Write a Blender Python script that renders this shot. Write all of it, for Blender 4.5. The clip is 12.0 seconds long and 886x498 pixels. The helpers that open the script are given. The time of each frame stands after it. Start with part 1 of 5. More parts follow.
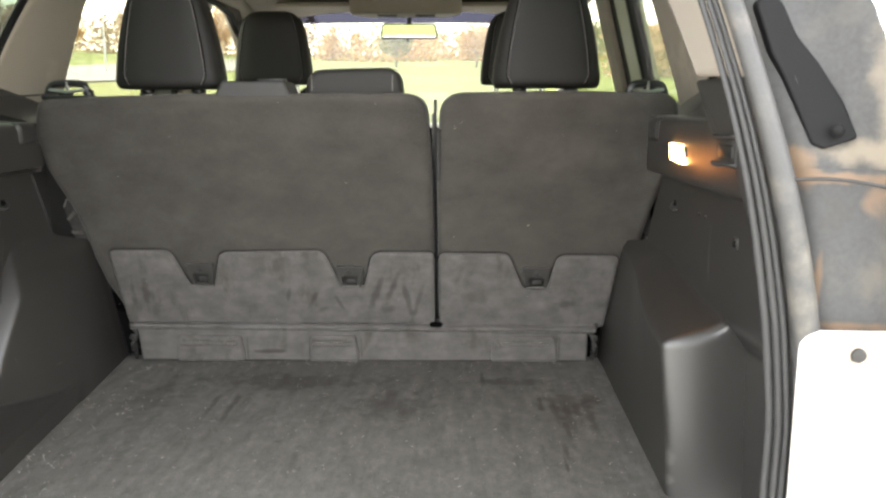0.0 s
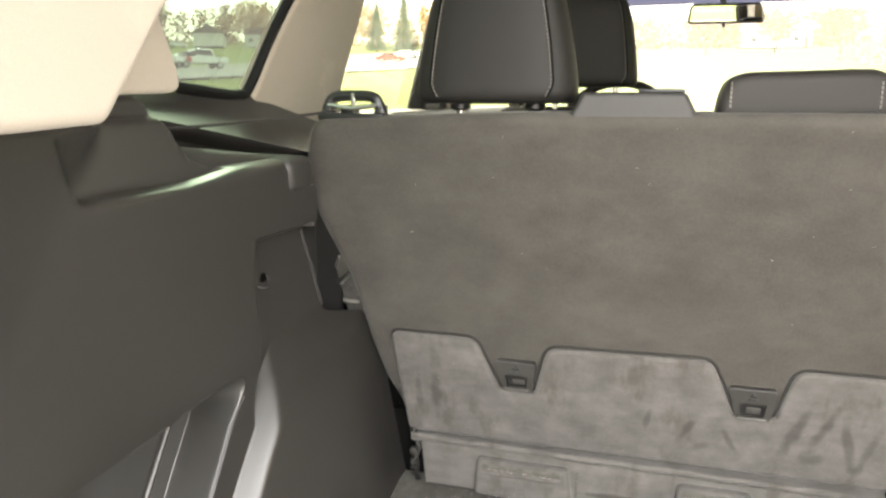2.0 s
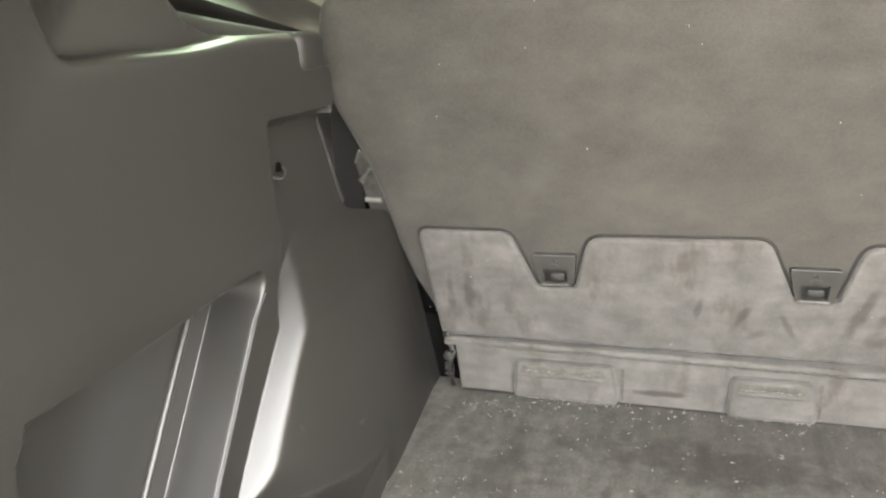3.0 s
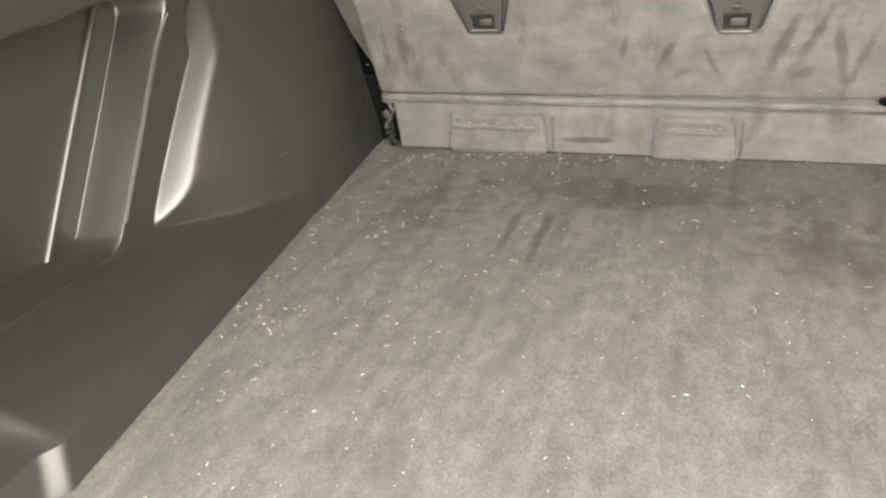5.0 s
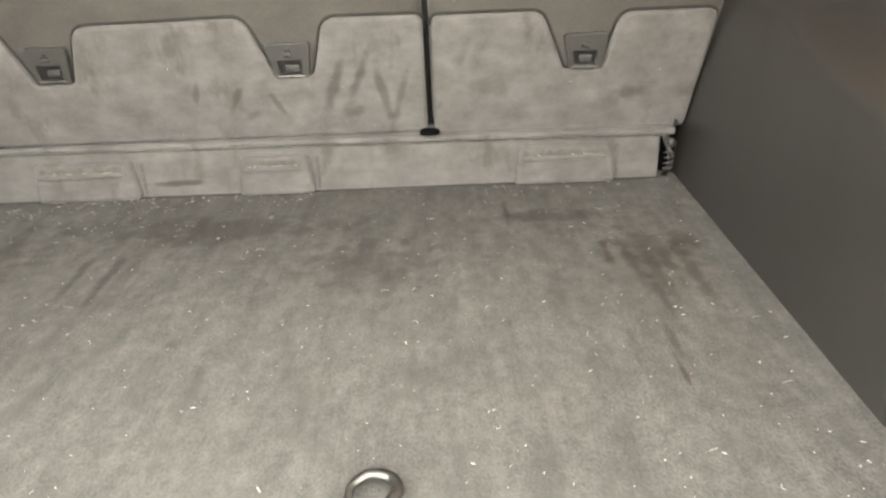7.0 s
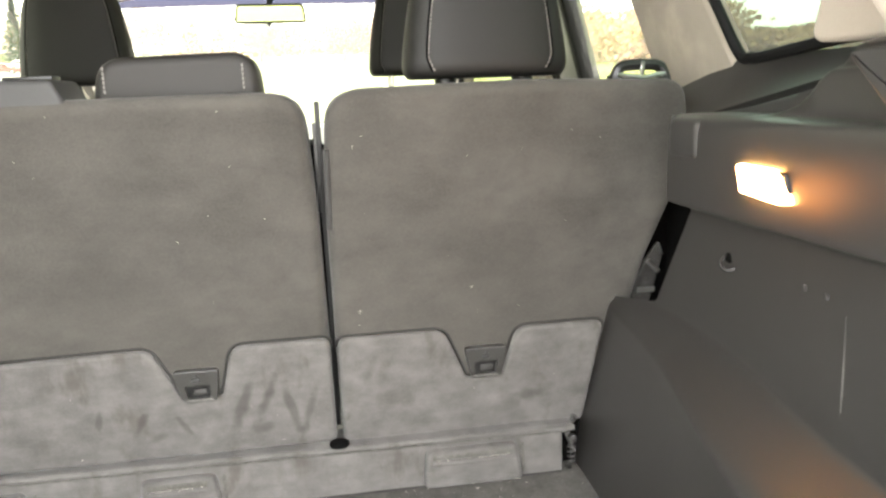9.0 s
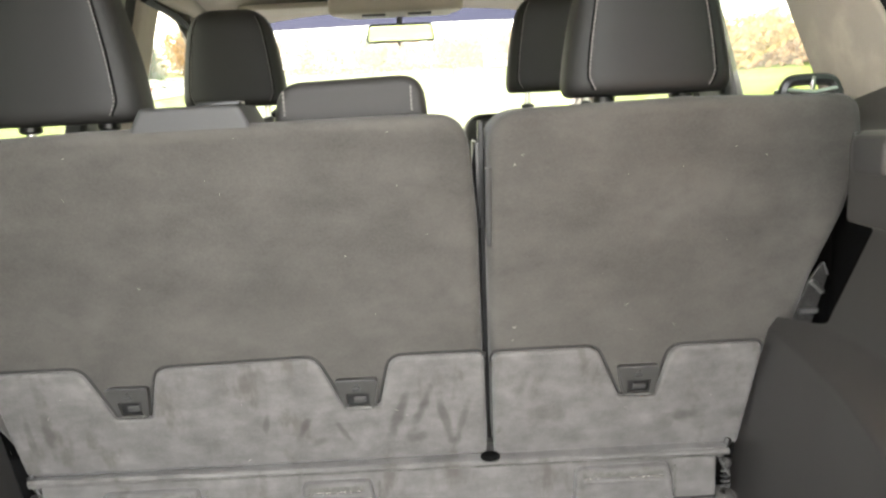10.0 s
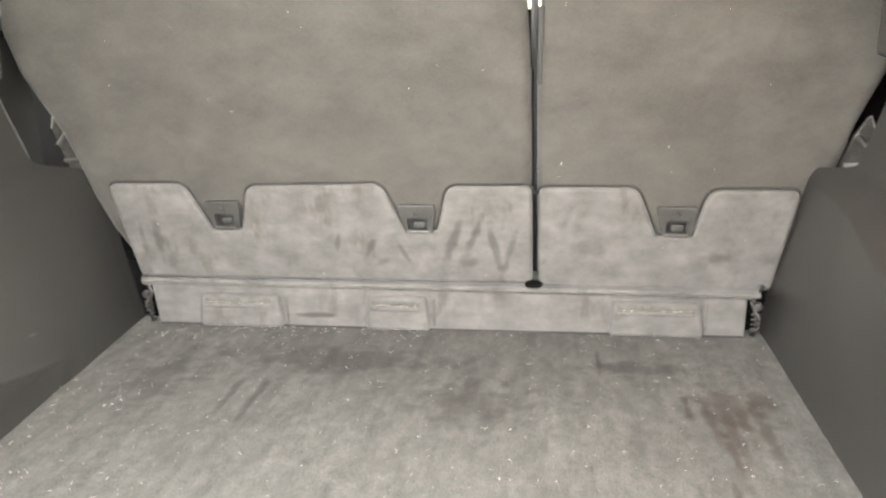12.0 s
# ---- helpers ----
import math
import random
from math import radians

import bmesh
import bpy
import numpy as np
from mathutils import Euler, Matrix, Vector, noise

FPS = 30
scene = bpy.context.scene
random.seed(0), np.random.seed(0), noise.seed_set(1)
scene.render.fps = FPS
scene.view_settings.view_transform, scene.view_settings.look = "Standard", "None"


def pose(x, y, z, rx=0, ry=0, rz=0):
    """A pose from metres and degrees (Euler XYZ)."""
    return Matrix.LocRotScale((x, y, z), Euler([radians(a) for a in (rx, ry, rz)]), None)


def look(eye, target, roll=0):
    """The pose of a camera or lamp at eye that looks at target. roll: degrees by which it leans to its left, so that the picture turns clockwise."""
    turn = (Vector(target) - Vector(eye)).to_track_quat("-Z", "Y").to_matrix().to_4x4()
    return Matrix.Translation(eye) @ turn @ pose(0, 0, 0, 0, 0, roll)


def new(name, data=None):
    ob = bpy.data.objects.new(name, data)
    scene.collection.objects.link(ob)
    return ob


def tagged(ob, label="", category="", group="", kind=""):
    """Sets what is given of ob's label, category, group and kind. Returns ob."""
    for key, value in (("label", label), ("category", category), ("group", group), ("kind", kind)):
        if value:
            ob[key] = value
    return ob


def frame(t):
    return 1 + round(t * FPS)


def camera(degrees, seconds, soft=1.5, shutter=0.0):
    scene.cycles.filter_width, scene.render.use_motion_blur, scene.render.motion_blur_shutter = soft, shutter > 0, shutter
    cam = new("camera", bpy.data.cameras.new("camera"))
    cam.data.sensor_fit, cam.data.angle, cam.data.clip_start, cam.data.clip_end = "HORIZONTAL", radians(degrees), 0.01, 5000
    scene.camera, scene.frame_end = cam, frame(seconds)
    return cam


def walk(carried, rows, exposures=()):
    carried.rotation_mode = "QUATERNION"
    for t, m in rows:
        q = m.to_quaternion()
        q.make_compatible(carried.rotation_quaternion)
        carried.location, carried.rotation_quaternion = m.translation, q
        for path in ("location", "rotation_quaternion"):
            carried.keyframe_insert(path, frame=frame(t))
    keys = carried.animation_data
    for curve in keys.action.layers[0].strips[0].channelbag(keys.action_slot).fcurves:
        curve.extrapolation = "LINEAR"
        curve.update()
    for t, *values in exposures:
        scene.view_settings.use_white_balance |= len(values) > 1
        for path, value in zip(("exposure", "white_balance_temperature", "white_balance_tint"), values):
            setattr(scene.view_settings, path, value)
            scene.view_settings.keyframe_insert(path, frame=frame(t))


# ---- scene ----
cam = camera(60.9, 12.0, soft=2.6)
PATH = [
    (0, (0.187, -1.504, 1.241), (0.168, 0.461, 0.871), -0.0),
    (0.5, (0.124, -1.375, 1.258), (0.022, 0.589, 0.895), 1.0),
    (1, (0.01, -1.226, 1.277), (-0.184, 0.726, 0.885), 1.7),
    (1.5, (-0.085, -1.093, 1.286), (-0.501, 0.824, 0.896), 1.2),
    (2, (-0.138, -0.981, 1.284), (-0.697, 0.898, 0.887), 0.1),
    (2.5, (-0.168, -0.924, 1.268), (-0.753, 0.93, 0.799), -1.4),
    (3, (-0.175, -0.927, 1.214), (-0.764, 0.898, 0.646), -2.8),
    (3.2, (-0.18, -0.939, 1.192), (-0.771, 0.865, 0.563), -2.7),
    (4.8, (-0.062, -0.962, 1.089), (-0.741, 0.693, 0.194), -5.4),
    (5, (-0.041, -0.96, 1.084), (-0.675, 0.702, 0.172), -5.1),
    (5.5, (0.02, -0.961, 1.066), (-0.443, 0.748, 0.136), -3.7),
    (6, (0.083, -0.962, 1.058), (-0.19, 0.788, 0.129), -3.5),
    (6.5, (0.128, -0.975, 1.059), (0.024, 0.802, 0.146), -3.1),
    (7, (0.158, -0.987, 1.081), (0.18, 0.828, 0.241), -2.1),
    (7.5, (0.175, -0.991, 1.116), (0.294, 0.879, 0.419), -0.6),
    (7.7, (0.181, -0.987, 1.131), (0.332, 0.906, 0.502), -0.4),
    (9.3, (0.15, -0.964, 1.263), (0.45, 0.979, 0.892), -2.4),
    (9.5, (0.137, -0.965, 1.262), (0.367, 0.989, 0.905), -2.6),
    (10, (0.098, -0.973, 1.265), (0.117, 0.996, 0.914), -2.9),
    (10.5, (0.069, -0.983, 1.254), (-0.079, 0.976, 0.881), -2.0),
    (11, (0.067, -1.004, 1.212), (-0.148, 0.935, 0.774), -1.7),
    (11.5, (0.107, -1.06, 1.178), (-0.153, 0.852, 0.655), -1.9),
    (12, (0.17, -1.097, 1.17), (-0.091, 0.808, 0.619), -1.5),
]
walk(cam, [(t, look(eye, target, roll)) for t, eye, target, roll in PATH],
     [(0, 3.45, 6500, 11), (0.5, 3.9, 6500, 11), (1, 4.3, 6500, 11), (1.5, 4.30, 6750, 12), (2, 4.26, 6900, 12), (2.5, 4.36, 6900, 12), (3, 4.62, 6800, 11), (3.2, 4.9, 6800, 11), (4.8, 4.60, 7100, 10), (5.5, 4.56, 7100, 10), (6.5, 4.40, 7100, 10), (7.7, 4.58, 7100, 10), (9.3, 4.46, 6500, 11), (10.5, 4.38, 6450, 11), (11, 4.55, 6500, 11), (11.5, 4.82, 6650, 11), (12, 4.9, 6750, 11)])

# ---- world, sun, exposure ----
world = bpy.data.worlds.new("overcast_sky")
scene.world = world
world.use_nodes = True
wn = world.node_tree
wn.nodes.clear()
w_out = wn.nodes.new("ShaderNodeOutputWorld")
w_bg = wn.nodes.new("ShaderNodeBackground")
w_sky = wn.nodes.new("ShaderNodeTexSky")
w_mix = wn.nodes.new("ShaderNodeMix")
w_sky.sky_type = "NISHITA"
w_sky.sun_disc = False
w_sky.sun_elevation = radians(45)
w_sky.sun_rotation = radians(336)
w_sky.air_density, w_sky.dust_density = 1.6, 4.0
w_mix.data_type = "RGBA"
w_mix.inputs["Factor"].default_value = 0.65
w_mix.inputs["B"].default_value = (8.7, 8.5, 8.1, 1)
w_bg.inputs["Strength"].default_value = 0.12
wn.links.new(w_sky.outputs["Color"], w_mix.inputs["A"])
wn.links.new(w_mix.outputs["Result"], w_bg.inputs["Color"])
wn.links.new(w_bg.outputs["Background"], w_out.inputs["Surface"])

sun_data = bpy.data.lights.new("sun", "SUN")
sun_data.energy, sun_data.angle, sun_data.color = 1.7, radians(16), (1.0, 0.965, 0.91)
sun = new("sun", sun_data)
sun.matrix_world = look((-4, 9, 10), (0, 0, 0))

lamp_light = bpy.data.lights.new("cargo_lamp_bulb", "POINT")
lamp_light.energy, lamp_light.color, lamp_light.shadow_soft_size = 0.007, (1.0, 0.34, 0.07), 0.02
bulb = new("cargo_lamp_bulb", lamp_light)
bulb.location = (0.478, -0.398, 1.164)


# ---- materials ----
def material(name, base, rough=0.6, metal=0.0, var=0.25, scale=8.0, fine=300.0, bump=0.15, dirt=None, dirt_scale=5.0,
             dirt_low=0.5, dirt_high=0.7, sheen=0.0, spec=0.5, stretch=(1, 1, 1), dirt_stretch=(1, 1, 1), bump_distance=0.001, weight=1.0):
    """Procedural surface: base colour varied at a broad and a fine scale, optional dirt patches, fine relief."""
    m = bpy.data.materials.new(name)
    m.use_nodes = True
    n, l = m.node_tree.nodes, m.node_tree.links
    b = n["Principled BSDF"]
    b.inputs["Roughness"].default_value = rough
    b.inputs["Metallic"].default_value = metal
    b.inputs["Specular IOR Level"].default_value = spec
    b.inputs["Sheen Weight"].default_value = sheen
    co = n.new("ShaderNodeTexCoord")

    def mapped(stretched):
        mp = n.new("ShaderNodeMapping")
        mp.inputs["Scale"].default_value = stretched
        l.new(co.outputs["Object"], mp.inputs["Vector"])
        return mp.outputs["Vector"]

    where = mapped(stretch)

    def noise_of(s, detail, vec=None):
        t = n.new("ShaderNodeTexNoise")
        t.inputs["Scale"].default_value = s
        t.inputs["Detail"].default_value = detail
        t.inputs["Roughness"].default_value = 0.6
        l.new(vec or where, t.inputs["Vector"])
        return t.outputs["Fac"]

    broad, grain = noise_of(scale, 5), noise_of(fine, 2)
    total = n.new("ShaderNodeMath")
    total.operation = "MULTIPLY_ADD"
    total.inputs[1].default_value = weight
    l.new(grain, total.inputs[0])
    l.new(broad, total.inputs[2])
    ramp = n.new("ShaderNodeMapRange")
    ramp.inputs["From Min"].default_value = 0.30 + 0.3 * weight
    ramp.inputs["From Max"].default_value = 0.70 + 0.7 * weight
    ramp.inputs["To Min"].default_value = 1.0 - var
    ramp.inputs["To Max"].default_value = 1.0 + var
    l.new(total.outputs[0], ramp.inputs["Value"])
    tint = n.new("ShaderNodeVectorMath")
    tint.operation = "SCALE"
    tint.inputs[0].default_value = base[:3]
    l.new(ramp.outputs["Result"], tint.inputs["Scale"])
    colour = tint.outputs["Vector"]
    if dirt:
        patches = noise_of(dirt_scale, 6, mapped(dirt_stretch))
        step = n.new("ShaderNodeMapRange")
        step.interpolation_type = "SMOOTHSTEP"
        step.inputs["From Min"].default_value = dirt_low
        step.inputs["From Max"].default_value = dirt_high
        l.new(patches, step.inputs["Value"])
        mix = n.new("ShaderNodeMix")
        mix.data_type = "RGBA"
        l.new(step.outputs["Result"], mix.inputs["Factor"])
        l.new(colour, mix.inputs["A"])
        mix.inputs["B"].default_value = (*dirt[:3], 1)
        colour = mix.outputs["Result"]
    l.new(colour, b.inputs["Base Color"])
    if bump:
        bp = n.new("ShaderNodeBump")
        bp.inputs["Strength"].default_value = bump
        bp.inputs["Distance"].default_value = bump_distance
        l.new(grain, bp.inputs["Height"])
        l.new(bp.outputs["Normal"], b.inputs["Normal"])
    return m


def stained(m, spots, colour):
    """Adds ragged stains or painted shade to a surface: (centre, radii) of soft ellipsoids, broken up by noise."""
    n, l = m.node_tree.nodes, m.node_tree.links
    b = n["Principled BSDF"]
    co = n.new("ShaderNodeTexCoord")
    rag = n.new("ShaderNodeTexNoise")
    rag.inputs["Scale"].default_value = 38.0
    rag.inputs["Detail"].default_value = 5.0
    l.new(co.outputs["Object"], rag.inputs["Vector"])
    for centre, radii, strength, *turned in spots:
        mp = n.new("ShaderNodeMapping")
        mp.vector_type = "TEXTURE"
        mp.inputs["Location"].default_value = centre
        mp.inputs["Scale"].default_value = radii
        mp.inputs["Rotation"].default_value = (0, radians(turned[0]) if turned else 0, 0)
        l.new(co.outputs["Object"], mp.inputs["Vector"])
        far = n.new("ShaderNodeVectorMath")
        far.operation = "LENGTH"
        l.new(mp.outputs["Vector"], far.inputs[0])
        add = n.new("ShaderNodeMath")
        add.operation = "MULTIPLY_ADD"
        add.inputs[1].default_value = 1.6
        l.new(rag.outputs["Fac"], add.inputs[0])
        l.new(far.outputs["Value"], add.inputs[2])
        fade = n.new("ShaderNodeMapRange")
        fade.interpolation_type = "SMOOTHSTEP"
        fade.inputs["From Min"].default_value = 1.75
        fade.inputs["From Max"].default_value = 1.05
        fade.inputs["To Max"].default_value = strength
        l.new(add.outputs[0], fade.inputs["Value"])
        mixed = n.new("ShaderNodeMix")
        mixed.data_type = "RGBA"
        l.new(fade.outputs["Result"], mixed.inputs["Factor"])
        l.new(b.inputs["Base Color"].links[0].from_socket, mixed.inputs["A"])
        mixed.inputs["B"].default_value = (*colour, 1)
        l.new(mixed.outputs["Result"], b.inputs["Base Color"])


def brushed(m, stretch, turn, low, high, amount):
    """Adds streaks where the pile has been brushed one way."""
    n, l = m.node_tree.nodes, m.node_tree.links
    b = n["Principled BSDF"]
    co, mp, t = n.new("ShaderNodeTexCoord"), n.new("ShaderNodeMapping"), n.new("ShaderNodeTexNoise")
    mp.inputs["Scale"].default_value = stretch
    mp.inputs["Rotation"].default_value = (0, 0, radians(turn))
    t.inputs["Scale"].default_value, t.inputs["Detail"].default_value, t.inputs["Roughness"].default_value = 1.0, 4.0, 0.55
    l.new(co.outputs["Object"], mp.inputs["Vector"])
    l.new(mp.outputs["Vector"], t.inputs["Vector"])
    ramp, tint = n.new("ShaderNodeMapRange"), n.new("ShaderNodeVectorMath")
    ramp.inputs["From Min"].default_value, ramp.inputs["From Max"].default_value = low, high
    ramp.inputs["To Min"].default_value, ramp.inputs["To Max"].default_value = 1.0 - amount, 1.0 + amount
    tint.operation = "SCALE"
    l.new(t.outputs["Fac"], ramp.inputs["Value"])
    l.new(b.inputs["Base Color"].links[0].from_socket, tint.inputs[0])
    l.new(ramp.outputs["Result"], tint.inputs["Scale"])
    l.new(tint.outputs["Vector"], b.inputs["Base Color"])


def glass(name, tint, gloss=0.03, dust=0.0):
    """Thin glazing: light goes straight through, tinted, with a faint mirror reflection."""
    m = bpy.data.materials.new(name)
    m.use_nodes = True
    n, l = m.node_tree.nodes, m.node_tree.links
    n.clear()
    out = n.new("ShaderNodeOutputMaterial")
    tr = n.new("ShaderNodeBsdfTransparent")
    gl = n.new("ShaderNodeBsdfGlossy")
    mix = n.new("ShaderNodeMixShader")
    fr = n.new("ShaderNodeLayerWeight")
    fr.inputs["Blend"].default_value = 0.5
    power = n.new("ShaderNodeMath")
    power.operation = "POWER"
    power.inputs[1].default_value = 5.0
    scaled = n.new("ShaderNodeMath")
    scaled.operation = "MULTIPLY_ADD"
    scaled.inputs[1].default_value = 0.6
    scaled.inputs[2].default_value = 0.03
    l.new(fr.outputs["Facing"], power.inputs[0])
    l.new(power.outputs[0], scaled.inputs[0])
    tr.inputs["Color"].default_value = (*tint, 1)
    gl.inputs["Roughness"].default_value = gloss
    l.new(scaled.outputs[0], mix.inputs["Fac"])
    film = n.new("ShaderNodeMixShader")
    film.inputs["Fac"].default_value = dust
    haze = n.new("ShaderNodeBsdfTranslucent")
    haze.inputs["Color"].default_value = (0.55, 0.54, 0.50, 1)
    l.new(tr.outputs["BSDF"], film.inputs[1])
    l.new(haze.outputs["BSDF"], film.inputs[2])
    l.new(film.outputs["Shader"], mix.inputs[1])
    l.new(gl.outputs["BSDF"], mix.inputs[2])
    l.new(mix.outputs["Shader"], out.inputs["Surface"])
    return m


def glow(name, colour, strength):
    m = bpy.data.materials.new(name)
    m.use_nodes = True
    b = m.node_tree.nodes["Principled BSDF"]
    b.inputs["Base Color"].default_value = (*colour, 1)
    b.inputs["Emission Color"].default_value = (*colour, 1)
    b.inputs["Emission Strength"].default_value = strength
    return m


CARPET = material("seatback_carpet", (0.049, 0.0458, 0.0412), 0.95, var=0.30, scale=17, fine=420, bump=0.5, sheen=0.12, spec=0.1, weight=0.55, stretch=(0.75, 1, 1.25),
                  dirt=(0.066, 0.062, 0.056), dirt_scale=10, dirt_low=0.5, dirt_high=0.8, dirt_stretch=(0.85, 1, 1.2))
CARPET_LOW = material("dusty_panel_carpet", (0.0865, 0.0825, 0.0785), 0.95, var=0.3, scale=22, fine=520, weight=0.4, bump=0.4, sheen=0.15, spec=0.1,
                      dirt=(0.062, 0.057, 0.052), dirt_scale=16, dirt_low=0.54, dirt_high=0.70, dirt_stretch=(1.5, 1, 0.7))
CARPET_FLOOR = material("cargo_floor_carpet", (0.0830, 0.0805, 0.0735), 0.95, var=0.36, scale=70, fine=360, weight=1.0, stretch=(1.15, 0.85, 1), bump=0.6, bump_distance=0.002, sheen=0.02, spec=0.1,
                        dirt=(0.064, 0.0615, 0.056), dirt_scale=17, dirt_low=0.48, dirt_high=0.75, dirt_stretch=(1.7, 0.7, 1))
# The last, broad ellipse paints the shade on the floor before the seatbacks.
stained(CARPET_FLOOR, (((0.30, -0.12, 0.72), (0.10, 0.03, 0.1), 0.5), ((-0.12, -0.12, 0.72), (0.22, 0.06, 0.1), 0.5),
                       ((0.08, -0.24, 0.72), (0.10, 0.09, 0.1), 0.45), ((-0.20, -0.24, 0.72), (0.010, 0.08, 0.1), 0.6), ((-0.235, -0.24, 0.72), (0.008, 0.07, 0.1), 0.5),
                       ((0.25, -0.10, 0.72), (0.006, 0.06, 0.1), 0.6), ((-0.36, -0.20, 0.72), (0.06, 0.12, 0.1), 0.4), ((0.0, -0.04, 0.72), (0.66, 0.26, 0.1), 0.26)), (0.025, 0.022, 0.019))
stained(CARPET_FLOOR, (((0.398, -0.225, 0.72), (0.060, 0.080, 0.1), 0.45), ((0.372, -0.262, 0.72), (0.012, 0.085, 0.1), 0.5), ((0.390, -0.292, 0.72), (0.014, 0.090, 0.1), 0.55), ((0.410, -0.268, 0.72), (0.011, 0.070, 0.1), 0.5),
                       ((0.428, -0.290, 0.72), (0.010, 0.080, 0.1), 0.45), ((0.381, -0.345, 0.72), (0.008, 0.060, 0.1), 0.5), ((0.349, -0.235, 0.72), (0.008, 0.045, 0.1), 0.6), ((0.366, -0.410, 0.72), (0.005, 0.060, 0.1), 0.4),
                       ((0.360, -0.470, 0.72), (0.003, 0.050, 0.1), 0.6), ((0.442, -0.215, 0.72), (0.030, 0.040, 0.1), 0.5)), (0.030, 0.022, 0.017))
brushed(CARPET_FLOOR, (70, 9, 1), 9, 0.36, 0.64, 0.09)
brushed(CARPET_FLOOR, (26, 12, 1), -6, 0.34, 0.66, 0.09)
# The last spot paints the shaded groove line between the hinge strip's pads.
stained(CARPET_LOW, (((0.036, 0.0, 0.868), (0.011, 0.1, 0.058), 0.55, 20), ((0.070, 0.0, 0.880), (0.010, 0.1, 0.062), 0.62, 24), ((0.098, 0.0, 0.858), (0.009, 0.1, 0.058), 0.55, -14), ((0.122, 0.0, 0.850), (0.008, 0.1, 0.050), 0.45, 16), ((0.058, 0.0, 0.826), (0.030, 0.1, 0.010), 0.4, -15),
                     ((-0.095, 0.0, 0.850), (0.008, 0.1, 0.034), 0.6, 28), ((-0.075, 0.0, 0.830), (0.020, 0.1, 0.008), 0.5, -25), ((-0.040, 0.0, 0.842), (0.006, 0.1, 0.030), 0.5, -30), ((-0.145, 0.0, 0.86), (0.005, 0.1, 0.020), 0.45, 10), ((-0.44, 0.0, 0.87), (0.010, 0.1, 0.06), 0.5),
                     ((-0.465, 0.0, 0.86), (0.007, 0.1, 0.05), 0.4), ((0.235, 0.0, 0.855), (0.035, 0.1, 0.020), 0.4), ((0.205, 0.0, 0.905), (0.010, 0.1, 0.030), 0.35, 15), ((0.43, 0.0, 0.84), (0.035, 0.1, 0.014), 0.45), ((0.40, 0.0, 0.835), (0.02, 0.1, 0.02), 0.35), ((-0.19, 0.0, 0.740), (0.055, 0.1, 0.006), 0.8)), (0.030, 0.027, 0.024))
brushed(CARPET_LOW, (24, 1, 60), 0, 0.35, 0.65, 0.10)
stained(CARPET, (((-0.20, -0.08, 1.255), (0.16, 0.1, 0.012), 0.5), ((0.05, -0.08, 1.255), (0.08, 0.1, 0.010), 0.45), ((0.15, -0.06, 1.22), (0.012, 0.1, 0.06), 0.4), ((0.40, -0.08, 1.26), (0.12, 0.1, 0.010), 0.35), ((-0.10, 0.0, 0.98), (0.50, 0.2, 0.13), 0.15), ((0.36, 0.0, 0.98), (0.26, 0.2, 0.11), 0.14), ((-0.40, -0.02, 0.985), (0.035, 0.1, 0.03), 0.35), ((-0.36, -0.02, 0.99), (0.02, 0.1, 0.03), 0.3), ((0.10, -0.06, 1.16), (0.05, 0.1, 0.02), 0.3)), (0.064, 0.060, 0.053))
PLASTIC = material("charcoal_plastic", (0.0195, 0.0186, 0.0174), 0.37, var=0.15, scale=6, fine=900, spec=0.85, bump=0.12, bump_distance=0.0004)
stained(PLASTIC, (((-0.487, -0.200, 0.870), (0.05, 0.0022, 0.020), 0.9), ((-0.480, -0.330, 0.835), (0.05, 0.003, 0.012), 0.8), ((-0.483, -0.250, 0.800), (0.05, 0.012, 0.0025), 0.7),
                  ((-0.487, -0.110, 0.850), (0.05, 0.002, 0.010), 0.8), ((0.478, -0.548, 0.775), (0.02, 0.010, 0.018), 0.8), ((0.480, -0.552, 0.742), (0.02, 0.012, 0.010), 0.8),
                  ((0.470, -0.520, 0.820), (0.02, 0.005, 0.012), 0.6), ((0.545, -0.465, 1.030), (0.02, 0.004, 0.040), 0.6)), (0.075, 0.072, 0.066))
PLASTIC_SOFT = material("charcoal_trim", (0.022, 0.021, 0.020), 0.52, var=0.15, scale=5, fine=900, bump=0.15, bump_distance=0.0004,
                        dirt=(0.030, 0.028, 0.026), dirt_scale=7, dirt_low=0.6, dirt_high=0.8)
PLASTIC_GREY = material("grey_plastic", (0.032, 0.0315, 0.031), 0.55, spec=0.35, var=0.12, scale=7, fine=700, bump=0.12, bump_distance=0.0004)
SOCKET = material("scuffed_socket_plastic", (0.034, 0.033, 0.032), 0.5, var=0.25, scale=40, fine=700, bump=0.12, bump_distance=0.0004)
HOOK = material("worn_dark_hook_steel", (0.10, 0.097, 0.090), 0.32, metal=0.85, var=0.4, scale=90, fine=500, bump=0.1)
HINGE = material("dark_hinge_steel", (0.016, 0.015, 0.014), 0.55, var=0.4, scale=60, fine=500, bump=0.1)
BLACK = material("black_plastic", (0.010, 0.010, 0.010), 0.35, var=0.2, scale=9, fine=500, bump=0.05)
# Near-black that stands for the deep shade in holes, gaps and cavities.
VOID = material("recess_shade_black", (0.003, 0.003, 0.003), 0.9, var=0.2, bump=0.0, spec=0.05)
# Darkened to stand for the shade along the carpet's joints.
GAP = material("shadowed_carpet_edge", (0.014, 0.013, 0.012), 0.95, var=0.3, bump=0.2)
ANCHOR = material("satin_anchor_plastic", (0.030, 0.029, 0.027), 0.45, var=0.2, scale=30, fine=600, bump=0.1)
